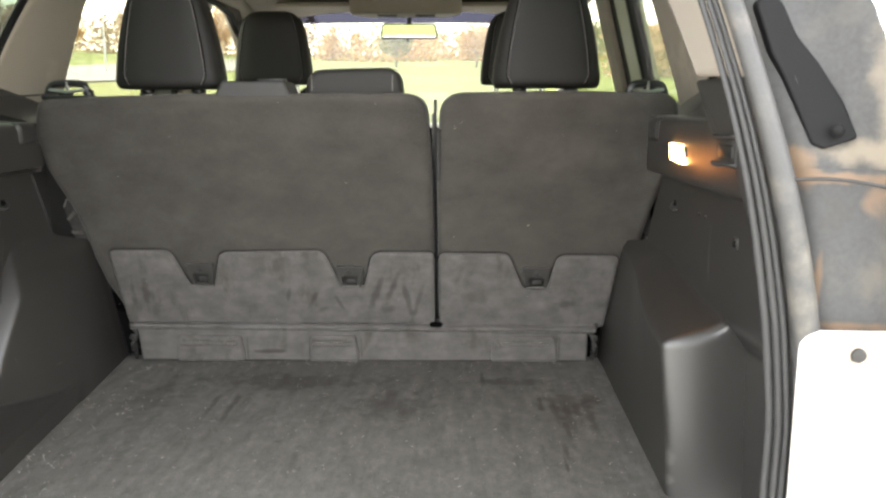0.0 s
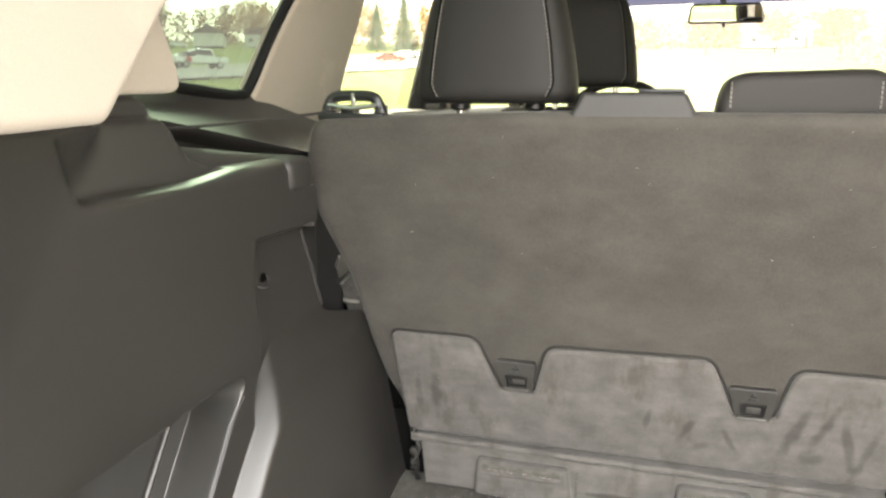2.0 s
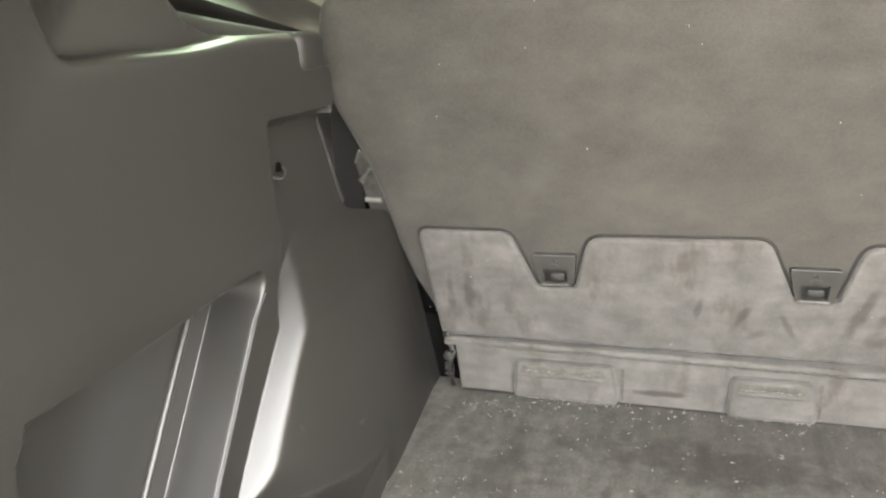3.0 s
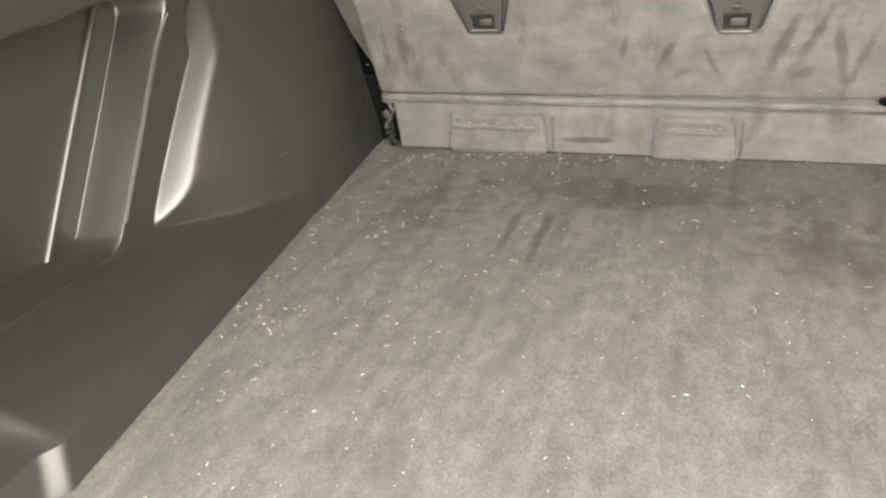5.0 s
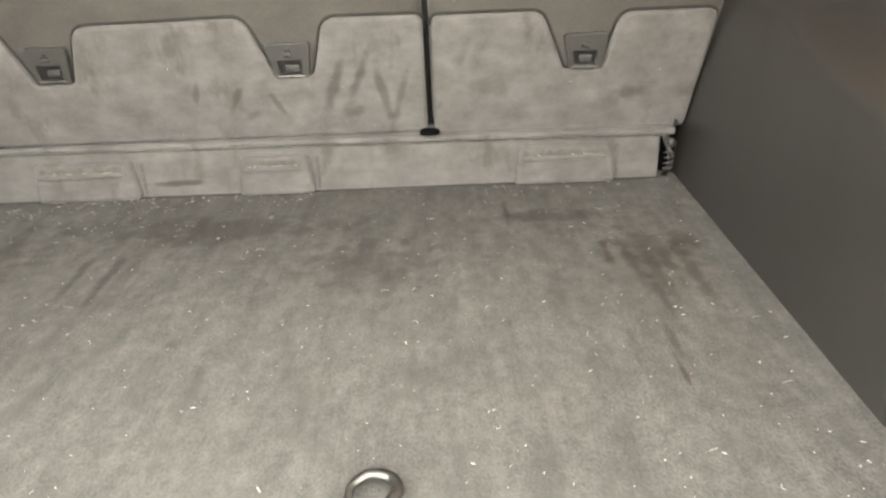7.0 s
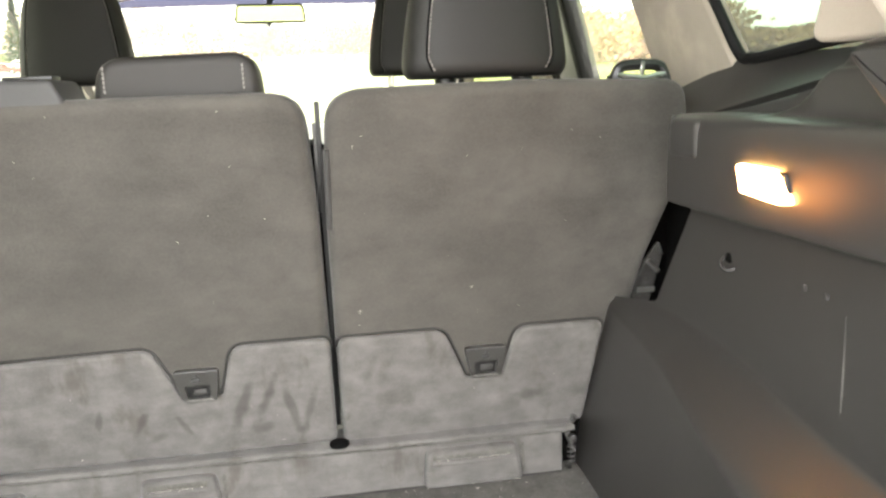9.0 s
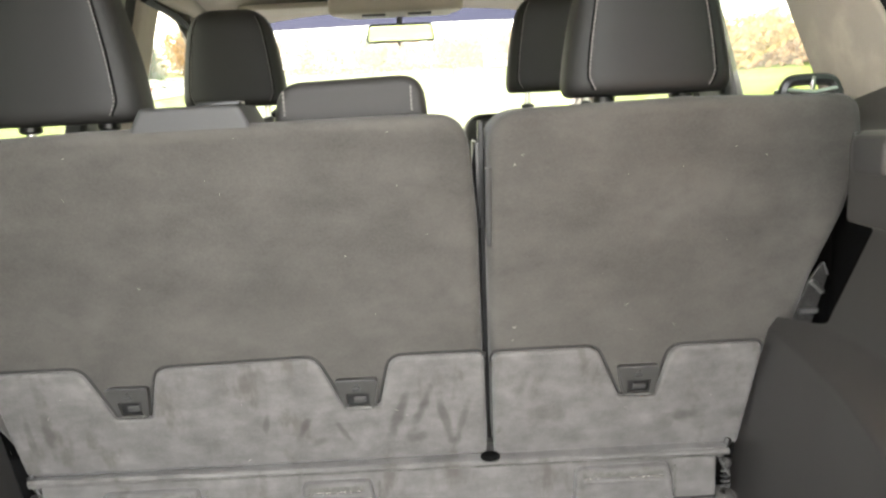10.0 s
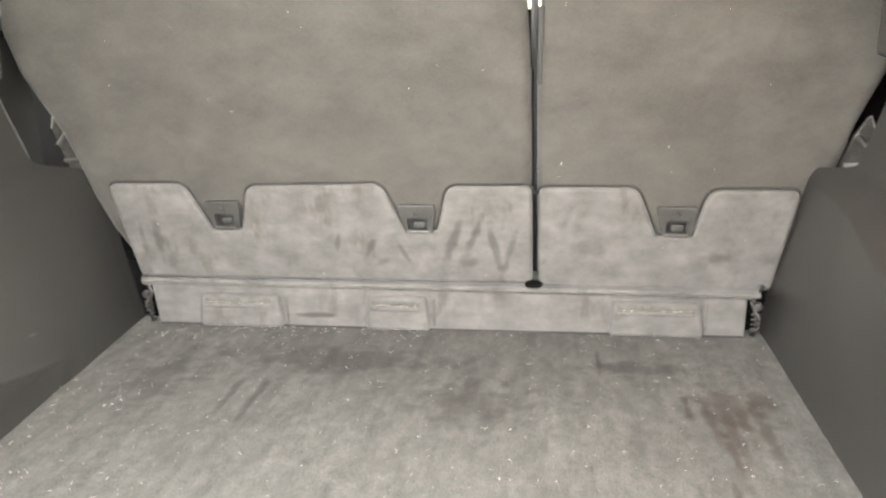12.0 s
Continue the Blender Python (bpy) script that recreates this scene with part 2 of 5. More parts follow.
VINYL = material("dark_vinyl", (0.0088, 0.0082, 0.0076), 0.60, spec=0.30, var=0.15, scale=10, fine=700, bump=0.25, bump_distance=0.0006)
VINYL_GREY = material("grey_vinyl", (0.0128, 0.0114, 0.0102), 0.64, spec=0.38, var=0.12, scale=10, fine=700, bump=0.25, bump_distance=0.0006)
THREAD = material("pale_thread", (0.14, 0.13, 0.12), 0.8, var=0.2, scale=40, bump=0.2)
CREAM = material("cream_headliner", (0.310, 0.273, 0.228), 0.85, var=0.06, scale=3, fine=600, bump=0.15, sheen=0.1, spec=0.2,
                 dirt=(0.50, 0.43, 0.35), dirt_scale=4, dirt_low=0.55, dirt_high=0.8)
RUBBER = material("grey_rubber", (0.043, 0.0425, 0.042), 0.55, var=0.2, scale=14, fine=500, bump=0.1,
                  dirt=(0.16, 0.145, 0.12), dirt_scale=9, dirt_low=0.5, dirt_high=0.75)
DOOR_FRAME = material("satin_grey_frame", (0.014, 0.0135, 0.015), 0.4, var=0.15, scale=6, fine=500, bump=0.05)
RUBBER_DARK = material("dark_grey_rubber", (0.026, 0.026, 0.026), 0.6, var=0.25, scale=14, fine=500, bump=0.1)
RUBBER_BLACK = material("black_rubber", (0.006, 0.006, 0.0065), 0.7, spec=0.15, var=0.2, scale=14, fine=500, bump=0.1)
STEEL_WORN = material("worn_striker_steel", (0.12, 0.117, 0.112), 0.42, metal=0.9, var=0.4, scale=60, fine=400, bump=0.1)
STEEL = material("bare_steel", (0.55, 0.54, 0.52), 0.28, metal=1.0, var=0.15, scale=30, fine=400, bump=0.1)
PAINT = material("white_body_paint", (0.78, 0.77, 0.74), 0.3, var=0.05, scale=4, fine=200, bump=0.0,
                 dirt=(0.6, 0.54, 0.44), dirt_scale=14, dirt_low=0.6, dirt_high=0.8)
JAMB = material("dusty_jamb_paint", (0.028, 0.0285, 0.029), 0.55, var=0.3, scale=9, fine=200, bump=0.1,
                dirt=(0.060, 0.054, 0.045), dirt_scale=14, dirt_low=0.52, dirt_high=0.75)
JAMB_DARK = material("grimy_jamb_plastic", (0.026, 0.0258, 0.0255), 0.6, var=0.4, scale=12, fine=200, bump=0.1,
                     dirt=(0.048, 0.044, 0.038), dirt_scale=9, dirt_low=0.5, dirt_high=0.7)
stained(JAMB, (((0.488, -0.87, 1.190), (0.017, 0.1, 0.018), 0.9), ((0.515, -0.87, 1.182), (0.060, 0.1, 0.007), 0.95), ((0.5055, -0.87, 1.085), (0.004, 0.1, 0.045), 0.8), ((0.545, -0.87, 1.165), (0.012, 0.1, 0.020), 0.7),
               ((0.53, -0.87, 1.053), (0.06, 0.1, 0.006), 0.8)), (0.110, 0.068, 0.038))
stained(JAMB, (((0.515, -0.87, 1.153), (0.020, 0.1, 0.024), 0.55), ((0.572, -0.88, 1.11), (0.024, 0.2, 0.075), 0.95), ((0.556, -0.88, 1.15), (0.014, 0.2, 0.03), 0.8)), (0.022, 0.020, 0.018))
stained(JAMB_DARK, (((0.535, -0.86, 1.203), (0.050, 0.1, 0.018), 0.9), ((0.555, -0.88, 1.26), (0.026, 0.1, 0.09), 0.7)), (0.135, 0.112, 0.082))
stained(JAMB_DARK, (((0.484, -0.86, 1.197), (0.020, 0.1, 0.014), 0.85),), (0.125, 0.080, 0.045))
LINT = material("pale_lint", (0.42, 0.395, 0.345), 0.8, var=0.2, bump=0.0)
GLASS_CLEAR = glass("clear_glass", (0.38, 0.395, 0.32), dust=0.02)
GLASS_DARK = glass("privacy_glass", (0.056, 0.080, 0.058), dust=0.022)
# Light tint, so that sky through the unseen window brightens the trim's reflections.
GLASS_REAR = glass("tinted_rear_glass", (0.40, 0.42, 0.39))
GLASS_BLUE = glass("blue_shade_band", (0.014, 0.015, 0.025))
GLASS_DUSTY = glass("dusty_windscreen_glass", (0.35, 0.37, 0.33), dust=0.055)
MIRROR = material("mirror_silver", (0.85, 0.86, 0.85), 0.02, metal=1.0, var=0.01, bump=0.0)
LAMP_LENS = glow("warm_lamp_lens", (1.0, 0.50, 0.15), 6.0)
LAMP_EDGE = glow("amber_lens_edge", (1.0, 0.40, 0.10), 2.5)
GRASS = material("lawn_grass", (0.085, 0.112, 0.012), 0.9, var=0.4, scale=0.15, fine=4, bump=0.5, spec=0.1,
                 dirt=(0.14, 0.13, 0.045), dirt_scale=0.06, dirt_low=0.5, dirt_high=0.7, bump_distance=0.05)
ASPHALT = material("worn_asphalt", (0.16, 0.155, 0.15), 0.9, var=0.25, scale=0.4, fine=30, bump=0.3, spec=0.2)
# Chosen pale as concrete so that unseen ground throws light into the car.
BOUNCE_GROUND = material("pale_bounce_ground", (0.33, 0.324, 0.31), 0.9, var=0.15, scale=0.5, fine=30, bump=0.3, spec=0.2)
BARK = material("tree_bark", (0.11, 0.085, 0.065), 0.9, var=0.4, scale=3, fine=30, bump=0.6)


def foliage(name, colour):
    """Thin leaves that also let light through."""
    m = bpy.data.materials.new(name)
    m.use_nodes = True
    n, l = m.node_tree.nodes, m.node_tree.links
    n.clear()
    out = n.new("ShaderNodeOutputMaterial")
    di, tr, mx = n.new("ShaderNodeBsdfDiffuse"), n.new("ShaderNodeBsdfTranslucent"), n.new("ShaderNodeMixShader")
    geo, ramp, tint = n.new("ShaderNodeNewGeometry"), n.new("ShaderNodeMapRange"), n.new("ShaderNodeVectorMath")
    ramp.inputs["To Min"].default_value, ramp.inputs["To Max"].default_value = 0.6, 1.4
    tint.operation = "SCALE"
    tint.inputs[0].default_value = colour
    l.new(geo.outputs["Random Per Island"], ramp.inputs["Value"])
    l.new(ramp.outputs["Result"], tint.inputs["Scale"])
    l.new(tint.outputs["Vector"], di.inputs["Color"])
    l.new(tint.outputs["Vector"], tr.inputs["Color"])
    mx.inputs["Fac"].default_value = 0.45
    l.new(di.outputs["BSDF"], mx.inputs[1])
    l.new(tr.outputs["BSDF"], mx.inputs[2])
    l.new(mx.outputs["Shader"], out.inputs["Surface"])
    return m


LEAF_ORANGE = foliage("autumn_leaves", (0.34, 0.20, 0.07))
LEAF_BROWN = foliage("brown_leaves", (0.26, 0.18, 0.11))
LEAF_PEACH = foliage("pale_peach_leaves", (0.40, 0.27, 0.17))
LEAF_GREEN = foliage("green_leaves", (0.10, 0.14, 0.055))
NEEDLES = foliage("spruce_needles", (0.06, 0.095, 0.075))
SIDING = material("pale_siding", (0.55, 0.53, 0.50), 0.7, var=0.1, scale=1, fine=20, bump=0.1)
SHINGLE = material("brown_shingle", (0.12, 0.09, 0.08), 0.9, var=0.3, scale=1, fine=20, bump=0.2)
CAR_WHITE = material("white_car_paint", (0.75, 0.75, 0.75), 0.25, var=0.03, bump=0.0)
CAR_RED = material("red_lacquer", (0.42, 0.03, 0.025), 0.3, var=0.05, bump=0.0)
CAR_GLASS = material("dark_car_glass", (0.02, 0.025, 0.03), 0.1, var=0.05, bump=0.0)
GALVANISED = material("galvanised_pole", (0.42, 0.42, 0.42), 0.5, metal=0.4, var=0.1, bump=0.0)


# ---- mesh helpers ----
def thing(name, at, label, category, group="", kind=""):
    ob = new(name)
    ob.location = at
    ob.empty_display_size = 0.05
    return tagged(ob, label, category, group, kind)


def part(name, bm, mat, parent=None, label="", smooth=40):
    """Links a bmesh, built in world coordinates, as one mesh object under a thing or a part."""
    me = bpy.data.meshes.new(name)
    bm.normal_update()
    bm.to_mesh(me)
    bm.free()
    me.materials.append(mat)
    if smooth:
        me.polygons.foreach_set("use_smooth", [True] * len(me.polygons))
        me.set_sharp_from_angle(angle=radians(smooth))
    ob = new(name, me)
    if parent:
        ob.parent = parent
        if parent.type == "EMPTY":
            ob.matrix_parent_inverse = Matrix.Translation(-parent.location)
    return tagged(ob, label)


def fillet(points, radius, steps=5):
    """A closed outline with its corners rounded; a point may carry its own radius as a third number."""
    out, count = [], len(points)
    for i in range(count):
        p, a, b = (Vector(points[k % count][:2]) for k in (i, i - 1, i + 1))
        r = points[i][2] if len(points[i]) > 2 else radius
        u, v = (a - p), (b - p)
        half = u.angle(v) / 2
        if r <= 0 or abs(half - math.pi / 2) < 0.02:
            out.append(p)
            continue
        cut = min(r / math.tan(half), u.length * 0.48, v.length * 0.48)
        s, e = p + u.normalized() * cut, p + v.normalized() * cut
        for k in range(steps + 1):
            f = k / steps
            out.append(s.lerp(p, f).lerp(p.lerp(e, f), f))
    return out


def inward(loop, amount):
    """The outline moved inwards by an amount."""
    count = len(loop)
    area = sum(loop[i - 1].x * loop[i].y - loop[i].x * loop[i - 1].y for i in range(count))
    side = 1 if area > 0 else -1
    out = []
    for i in range(count):
        a, p, b = loop[i - 1], loop[i], loop[(i + 1) % count]
        n1 = Vector((-(p - a).y, (p - a).x)).normalized() * side
        n2 = Vector((-(b - p).y, (b - p).x)).normalized() * side
        m = n1 + n2
        m = m.normalized() if m.length > 1e-6 else n1
        out.append(p + m * min(amount / max(m.dot(n1), 0.5), amount * 1.6))
    return out


def slab(outline, depth, r=0.004, steps=3, both=False):
    """A plate with a rounded rim, its face in the x-z plane at y = 0, going to y = depth."""
    bm = bmesh.new()
    rings = []
    for k in range(steps + 1):
        a = math.pi / 2 * k / steps
        rings.append((r * (1 - math.sin(a)), r * (1 - math.cos(a))))
    rings = [(r * 1.15 + 0.0004, 0.0)] + [(o, d) for o, d in rings]
    if both:
        rings += [(o, depth - d) for o, d in reversed(rings)]
    else:
        rings.append((0.0, depth))
    loops = [[bm.verts.new((p.x, d, p.y)) for p in inward(outline, o)] for o, d in rings]
    count = len(outline)
    for a, b in zip(loops, loops[1:]):
        for i in range(count):
            j = (i + 1) % count
            bm.faces.new((a[i], a[j], b[j], b[i]))
    bm.faces.new(loops[0])
    bm.faces.new(list(reversed(loops[-1])))
    bmesh.ops.recalc_face_normals(bm, faces=bm.faces)
    return bm


def rbox(size, r=0.005, segs=3, at=(0, 0, 0), turn=None):
    bm = bmesh.new()
    bmesh.ops.create_cube(bm, size=1)
    bmesh.ops.scale(bm, vec=size, verts=bm.verts)
    if r:
        bmesh.ops.bevel(bm, geom=list(bm.edges), offset=r, segments=segs, profile=0.5, affect="EDGES", clamp_overlap=True)
    m = Matrix.Translation(at)
    bmesh.ops.transform(bm, matrix=m @ turn if turn else m, verts=bm.verts)
    return bm


def tube(points, radius, segs=8, closed=False, flat=1.0, up=(0, 0, 1), cap=True):
    """A round or flattened tube along a line of points; radius may be a list."""
    bm = bmesh.new()
    pts = [Vector(p) for p in points]
    count = len(pts)
    rings = []
    for i, p in enumerate(pts):
        a = pts[i - 1] if i or closed else p
        b = pts[(i + 1) % count] if i < count - 1 or closed else p
        t = (b - a).normalized()
        s = t.cross(Vector(up))
        s = s.normalized() if s.length > 1e-4 else t.cross(Vector((1, 0.1, 0))).normalized()
        n = s.cross(t)
        rad = radius[i] if isinstance(radius, (list, tuple)) else radius
        rings.append([bm.verts.new(p + s * math.cos(q) * rad + n * math.sin(q) * rad * flat)
                      for q in (2 * math.pi * k / segs for k in range(segs))])
    pairs = list(zip(rings, rings[1:])) + ([(rings[-1], rings[0])] if closed else [])
    for a, b in pairs:
        for k in range(segs):
            bm.faces.new((a[k], a[(k + 1) % segs], b[(k + 1) % segs], b[k]))
    if cap and not closed:
        bm.faces.new(list(reversed(rings[0])))
        bm.faces.new(rings[-1])
    bmesh.ops.recalc_face_normals(bm, faces=bm.faces)
    return bm


def curve_points(points, steps=8):
    """A smooth line through the points (Catmull-Rom)."""
    p = [Vector(q) for q in points]
    p = [p[0] * 2 - p[1]] + p + [p[-1] * 2 - p[-2]]
    out = []
    for i in range(1, len(p) - 2):
        for k in range(steps):
            t = k / steps
            out.append(0.5 * ((2 * p[i]) + (p[i + 1] - p[i - 1]) * t + (2 * p[i - 1] - 5 * p[i] + 4 * p[i + 1] - p[i + 2]) * t * t
                              + (3 * p[i] - p[i - 1] - 3 * p[i + 1] + p[i + 2]) * t ** 3))
    out.append(p[-2])
    return out


def merge(*bms):
    bm = bms[0]
    for other in bms[1:]:
        me = bpy.data.meshes.new("join")
        other.to_mesh(me)
        other.free()
        bm.from_mesh(me)
        bpy.data.meshes.remove(me)
    return bm


def lathe(profile, segs=16):
    """A solid of revolution about z from (radius, z) pairs."""
    bm = bmesh.new()
    rings = [[bm.verts.new((r * math.cos(2 * math.pi * k / segs), r * math.sin(2 * math.pi * k / segs), z)) for k in range(segs)] for r, z in profile]
    for a, b in zip(rings, rings[1:]):
        for k in range(segs):
            bm.faces.new((a[k], a[(k + 1) % segs], b[(k + 1) % segs], b[k]))
    bm.faces.new(list(reversed(rings[0])))
    bm.faces.new(rings[-1])
    bmesh.ops.recalc_face_normals(bm, faces=bm.faces)
    return bm


def moved(bm, m):
    bmesh.ops.transform(bm, matrix=m, verts=bm.verts)
    return bm


def step(a, b, v):
    """0 below a, 1 above b, smooth between."""
    t = max(0.0, min(1.0, (v - a) / (b - a)))
    return t * t * (3 - 2 * t)


def mix(a, b, f):
    return a + (b - a) * f


def sheet(rows, thickness=0.0, towards=(0, 0, 1)):
    """A surface from rows of points."""
    bm = bmesh.new()
    grid = [[bm.verts.new(p) for p in row] for row in rows]
    for a, b in zip(grid, grid[1:]):
        for k in range(len(a) - 1):
            bm.faces.new((a[k], a[k + 1], b[k + 1], b[k]))
    bm.normal_update()
    if sum((f.normal.dot(Vector(towards)) for f in bm.faces)) < 0:
        bmesh.ops.reverse_faces(bm, faces=bm.faces)
    return bm


LEAN = -0.24
FLOOR = 0.72


def lean(bm):
    """Lays an upright seat shape back on the recline of the rear seats; y is the depth into the seat."""
    for v in bm.verts:
        v.co.y += LEAN * (v.co.z - 0.9)
    return bm


# ---- cargo floor and hinge strip ----
def floor_half(y, side=1):
    """Half width of the cargo floor; on the pocket side it narrows behind the wheel housing."""
    if side < 0:
        return max(0.430, 0.497 + 0.098 * min(0.0, y))
    return 0.499 + 0.032 * min(0.0, y)


def build_floor():
    rows = []
    ys = [0.03 - 0.86 * k / 86 for k in range(87)]
    for y in ys:
        a, b = -floor_half(y, -1) - 0.012, floor_half(y) + 0.012
        rows.append([(mix(a, b, i / 80), y, FLOOR + 0.0012 * noise.noise((mix(a, b, i / 80) * 6, y * 6, 0))) for i in range(81)])
    bm = sheet(rows)
    low = bmesh.ops.extrude_face_region(bm, geom=list(bm.faces))
    bmesh.ops.translate(bm, vec=(0, 0, -0.03), verts=[v for v in low["geom"] if isinstance(v, bmesh.types.BMVert)])
    bmesh.ops.recalc_face_normals(bm, faces=bm.faces)
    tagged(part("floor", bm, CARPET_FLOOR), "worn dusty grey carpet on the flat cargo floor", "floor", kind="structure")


build_floor()


def build_hinge_strip():
    """Carpeted upstand between the cargo floor and the seatbacks, with three moulded pads."""
    t = thing("hinge_strip", (0, 0, FLOOR), "dusty grey carpeted upstand below the folding rear seatbacks", "carpet strip")
    body = slab(fillet([(-0.456, 0.712), (0.472, 0.712), (0.472, 0.786), (-0.464, 0.792)], 0.008), 0.05, 0.004)
    part("body", body, CARPET_LOW, t)
    lip = tube([(-0.476 + 0.964 * k / 40, -0.003 + 0.001 * math.sin(k * 1.7), 0.7960 - 0.008 * k / 40) for k in range(41)], 0.0042, 8)
    part("piped_edge", lip, CARPET_LOW, t)
    ledge = rbox((0.966, 0.06, 0.008), 0.003, 2, (0.004, 0.028, 0.790))
    part("ledge", ledge, CARPET_LOW, t)
    for x0, x1 in ((-0.380, -0.238), (-0.106, 0.000), (0.270, 0.411)):
        o = fillet([(x0, 0.7215), (x1, 0.7215), (x1 - 0.008, 0.7760), (x0 + 0.005, 0.7760)], 0.010)
        pad = part("pad", moved(slab(o, 0.024, 0.006, 4), Matrix.Translation((0, -0.014, 0))), CARPET_LOW, t)
        part("ridge", tube([(x0 + 0.013, -0.0138, 0.7600), (x0 + 0.018, -0.0158, 0.7605), (x1 - 0.024, -0.0158, 0.7605), (x1 - 0.018, -0.0138, 0.7595)], 0.0040, 8), CARPET_LOW, pad)
        part("groove", rbox((x1 - x0 - 0.030, 0.004, 0.0085), 0.0015, 2, ((x0 + x1) / 2 - 0.002, -0.0126, 0.7675)), CARPET_FLOOR, pad)
        # Thin strip that stands for the shaded groove on the pad's right.
        part("side_groove", rbox((0.004, 0.003, 0.046), 0.001, 1, (x1 + 0.003, 0.0005, 0.748)), CARPET_FLOOR, pad)
    part("ledge_gap", tube([(-0.470 + 0.948 * k / 40, -0.0004, 0.7893 - 0.008 * k / 40) for k in range(41)], 0.0016, 6), CARPET_FLOOR, t)
    # Dark strip for the contact shade where the floor meets the upstand.
    part("floor_gap", rbox((0.925, 0.003, 0.002), 0.0008, 1, (0.008, -0.0010, 0.7210)), GAP, t)
    return t


build_hinge_strip()


def build_hinges():
    """Dark steel seat hinges in the corners beside the strip."""
    for s, x in ((-1, -0.474), (1, 0.487)):
        t = thing("steel_hinge", (x, 0.0, FLOOR), "dark steel seat hinge in the corner of the cargo floor", "hinge", "seat hinges")
        # Near-black sheet that gives the corner gap behind the hinge its shade.
        part("plate", rbox((0.090, 0.012, 0.110), 0.002, 2, (x + 0.022 * s, 0.036, 0.764)), VOID, t)
        part("arm", tube([(x - 0.004 * s, 0.006, 0.722), (x + 0.002 * s, 0.002, 0.75), (x - 0.006 * s, 0.008, 0.775), (x + 0.006 * s, 0.010, 0.80)], 0.0045, 8), HINGE, t)
        part("spring", tube([(x + 0.006 * math.cos(k * 0.9), 0.004 + 0.005 * math.sin(k * 0.9), 0.728 + 0.0011 * k) for k in range(28)], 0.0014, 6), HINGE, t)
        part("pin", moved(lathe([(0.004, 0), (0.006, 0.001), (0.006, 0.008), (0.004, 0.009)], 10), pose(x, 0.004, 0.77, 90)), HINGE, t)


build_hinges()


# ---- rear seatbacks ----
def headrest(parent, cx, y0, z0, z1, w0, w1, depth, mat, thread=True, power=3.6, top_round=0.30, stitch_at=0.74, tilt=0.0):
    """A padded head restraint lofted from rounded sections, with stitched seams down its rear face."""
    bm = bmesh.new()
    levels, segs = 26, 40

    def half(f):
        w = mix(w0, w1, f ** 1.6) / 2
        d = depth / 2 * (1 - 0.18 * f)
        edge = 0.0
        if f < 0.10:
            edge = 1 - f / 0.10
            k = math.sqrt(max(0.0, 1 - edge * edge))
            return w * (0.90 + 0.10 * k), d * (0.70 + 0.30 * k)
        if f > 1 - top_round:
            edge = (f - 1 + top_round) / top_round
            k = math.sqrt(max(0.0, 1 - edge ** 3.0))
            return w * (0.45 + 0.55 * k), d * (0.25 + 0.75 * k)
        return w, d

    def centre(f):
        return y0 + depth / 2 + tilt * f * (z1 - z0)

    rings = []
    for i in range(levels + 1):
        f = i / levels
        f = 0.5 - 0.5 * math.cos(math.pi * f)
        w, d = half(f)
        ring = []
        for k in range(segs):
            a = 2 * math.pi * k / segs
            c, s = math.cos(a), math.sin(a)
            x = w * math.copysign(abs(c) ** (2 / power), c)
            y = d * math.copysign(abs(s) ** (2 / power), s)
            ring.append(bm.verts.new((cx + x, centre(f) + y, z0 + f * (z1 - z0))))
        rings.append(ring)
    for a, b in zip(rings, rings[1:]):
        for k in range(segs):
            bm.faces.new((a[k], a[(k + 1) % segs], b[(k + 1) % segs], b[k]))
    bm.faces.new(list(reversed(rings[0])))
    bm.faces.new(rings[-1])
    bmesh.ops.recalc_face_normals(bm, faces=bm.faces)
    rest = part("headrest", bm, mat, parent, smooth=60)
    if thread:
        for side in (-1, 1):
            bits, line = [], []
            high = z1 - z0
            count = max(8, int(high / 0.0055))
            for k in range(count + 1):
                f = 0.04 + 0.88 * k / count
                w, d = half(f)
                u = stitch_at * (1.0 if f > 0.12 else 0.86 + 0.14 * f / 0.12)
                y = centre(f) - d * (1 - u ** power) ** (1 / power)
                line.append(Vector((cx + side * w * u, y - 0.0006, z0 + f * high)))
            for a, b in zip(line, line[1:]):
                bits.append(tube([a.lerp(b, 0.12), a.lerp(b, 0.80)], 0.0008, 5))
            part("stitching", merge(*bits), THREAD, rest, "pale stitched seam")
            groove = tube([p + Vector((side * 0.0022, 0.0016, 0)) for p in line], 0.0016, 5)
            part("seam", groove, VOID, rest)
    return rest


def posts(parent, cx, y, z0, z1, gap=0.10, label="chrome post"):
    for side in (-1, 1):
        part("post", tube([(cx + side * gap / 2, y, z0), (cx + side * gap / 2, y, z1)], 0.006, 10), STEEL, parent, label)
        part("post_sleeve", moved(lathe([(0.010, 0), (0.014, 0.003), (0.014, 0.008), (0.009, 0.012)], 14), Matrix.Translation((cx + side * gap / 2, y, z0 + 0.028))), BLACK, parent)


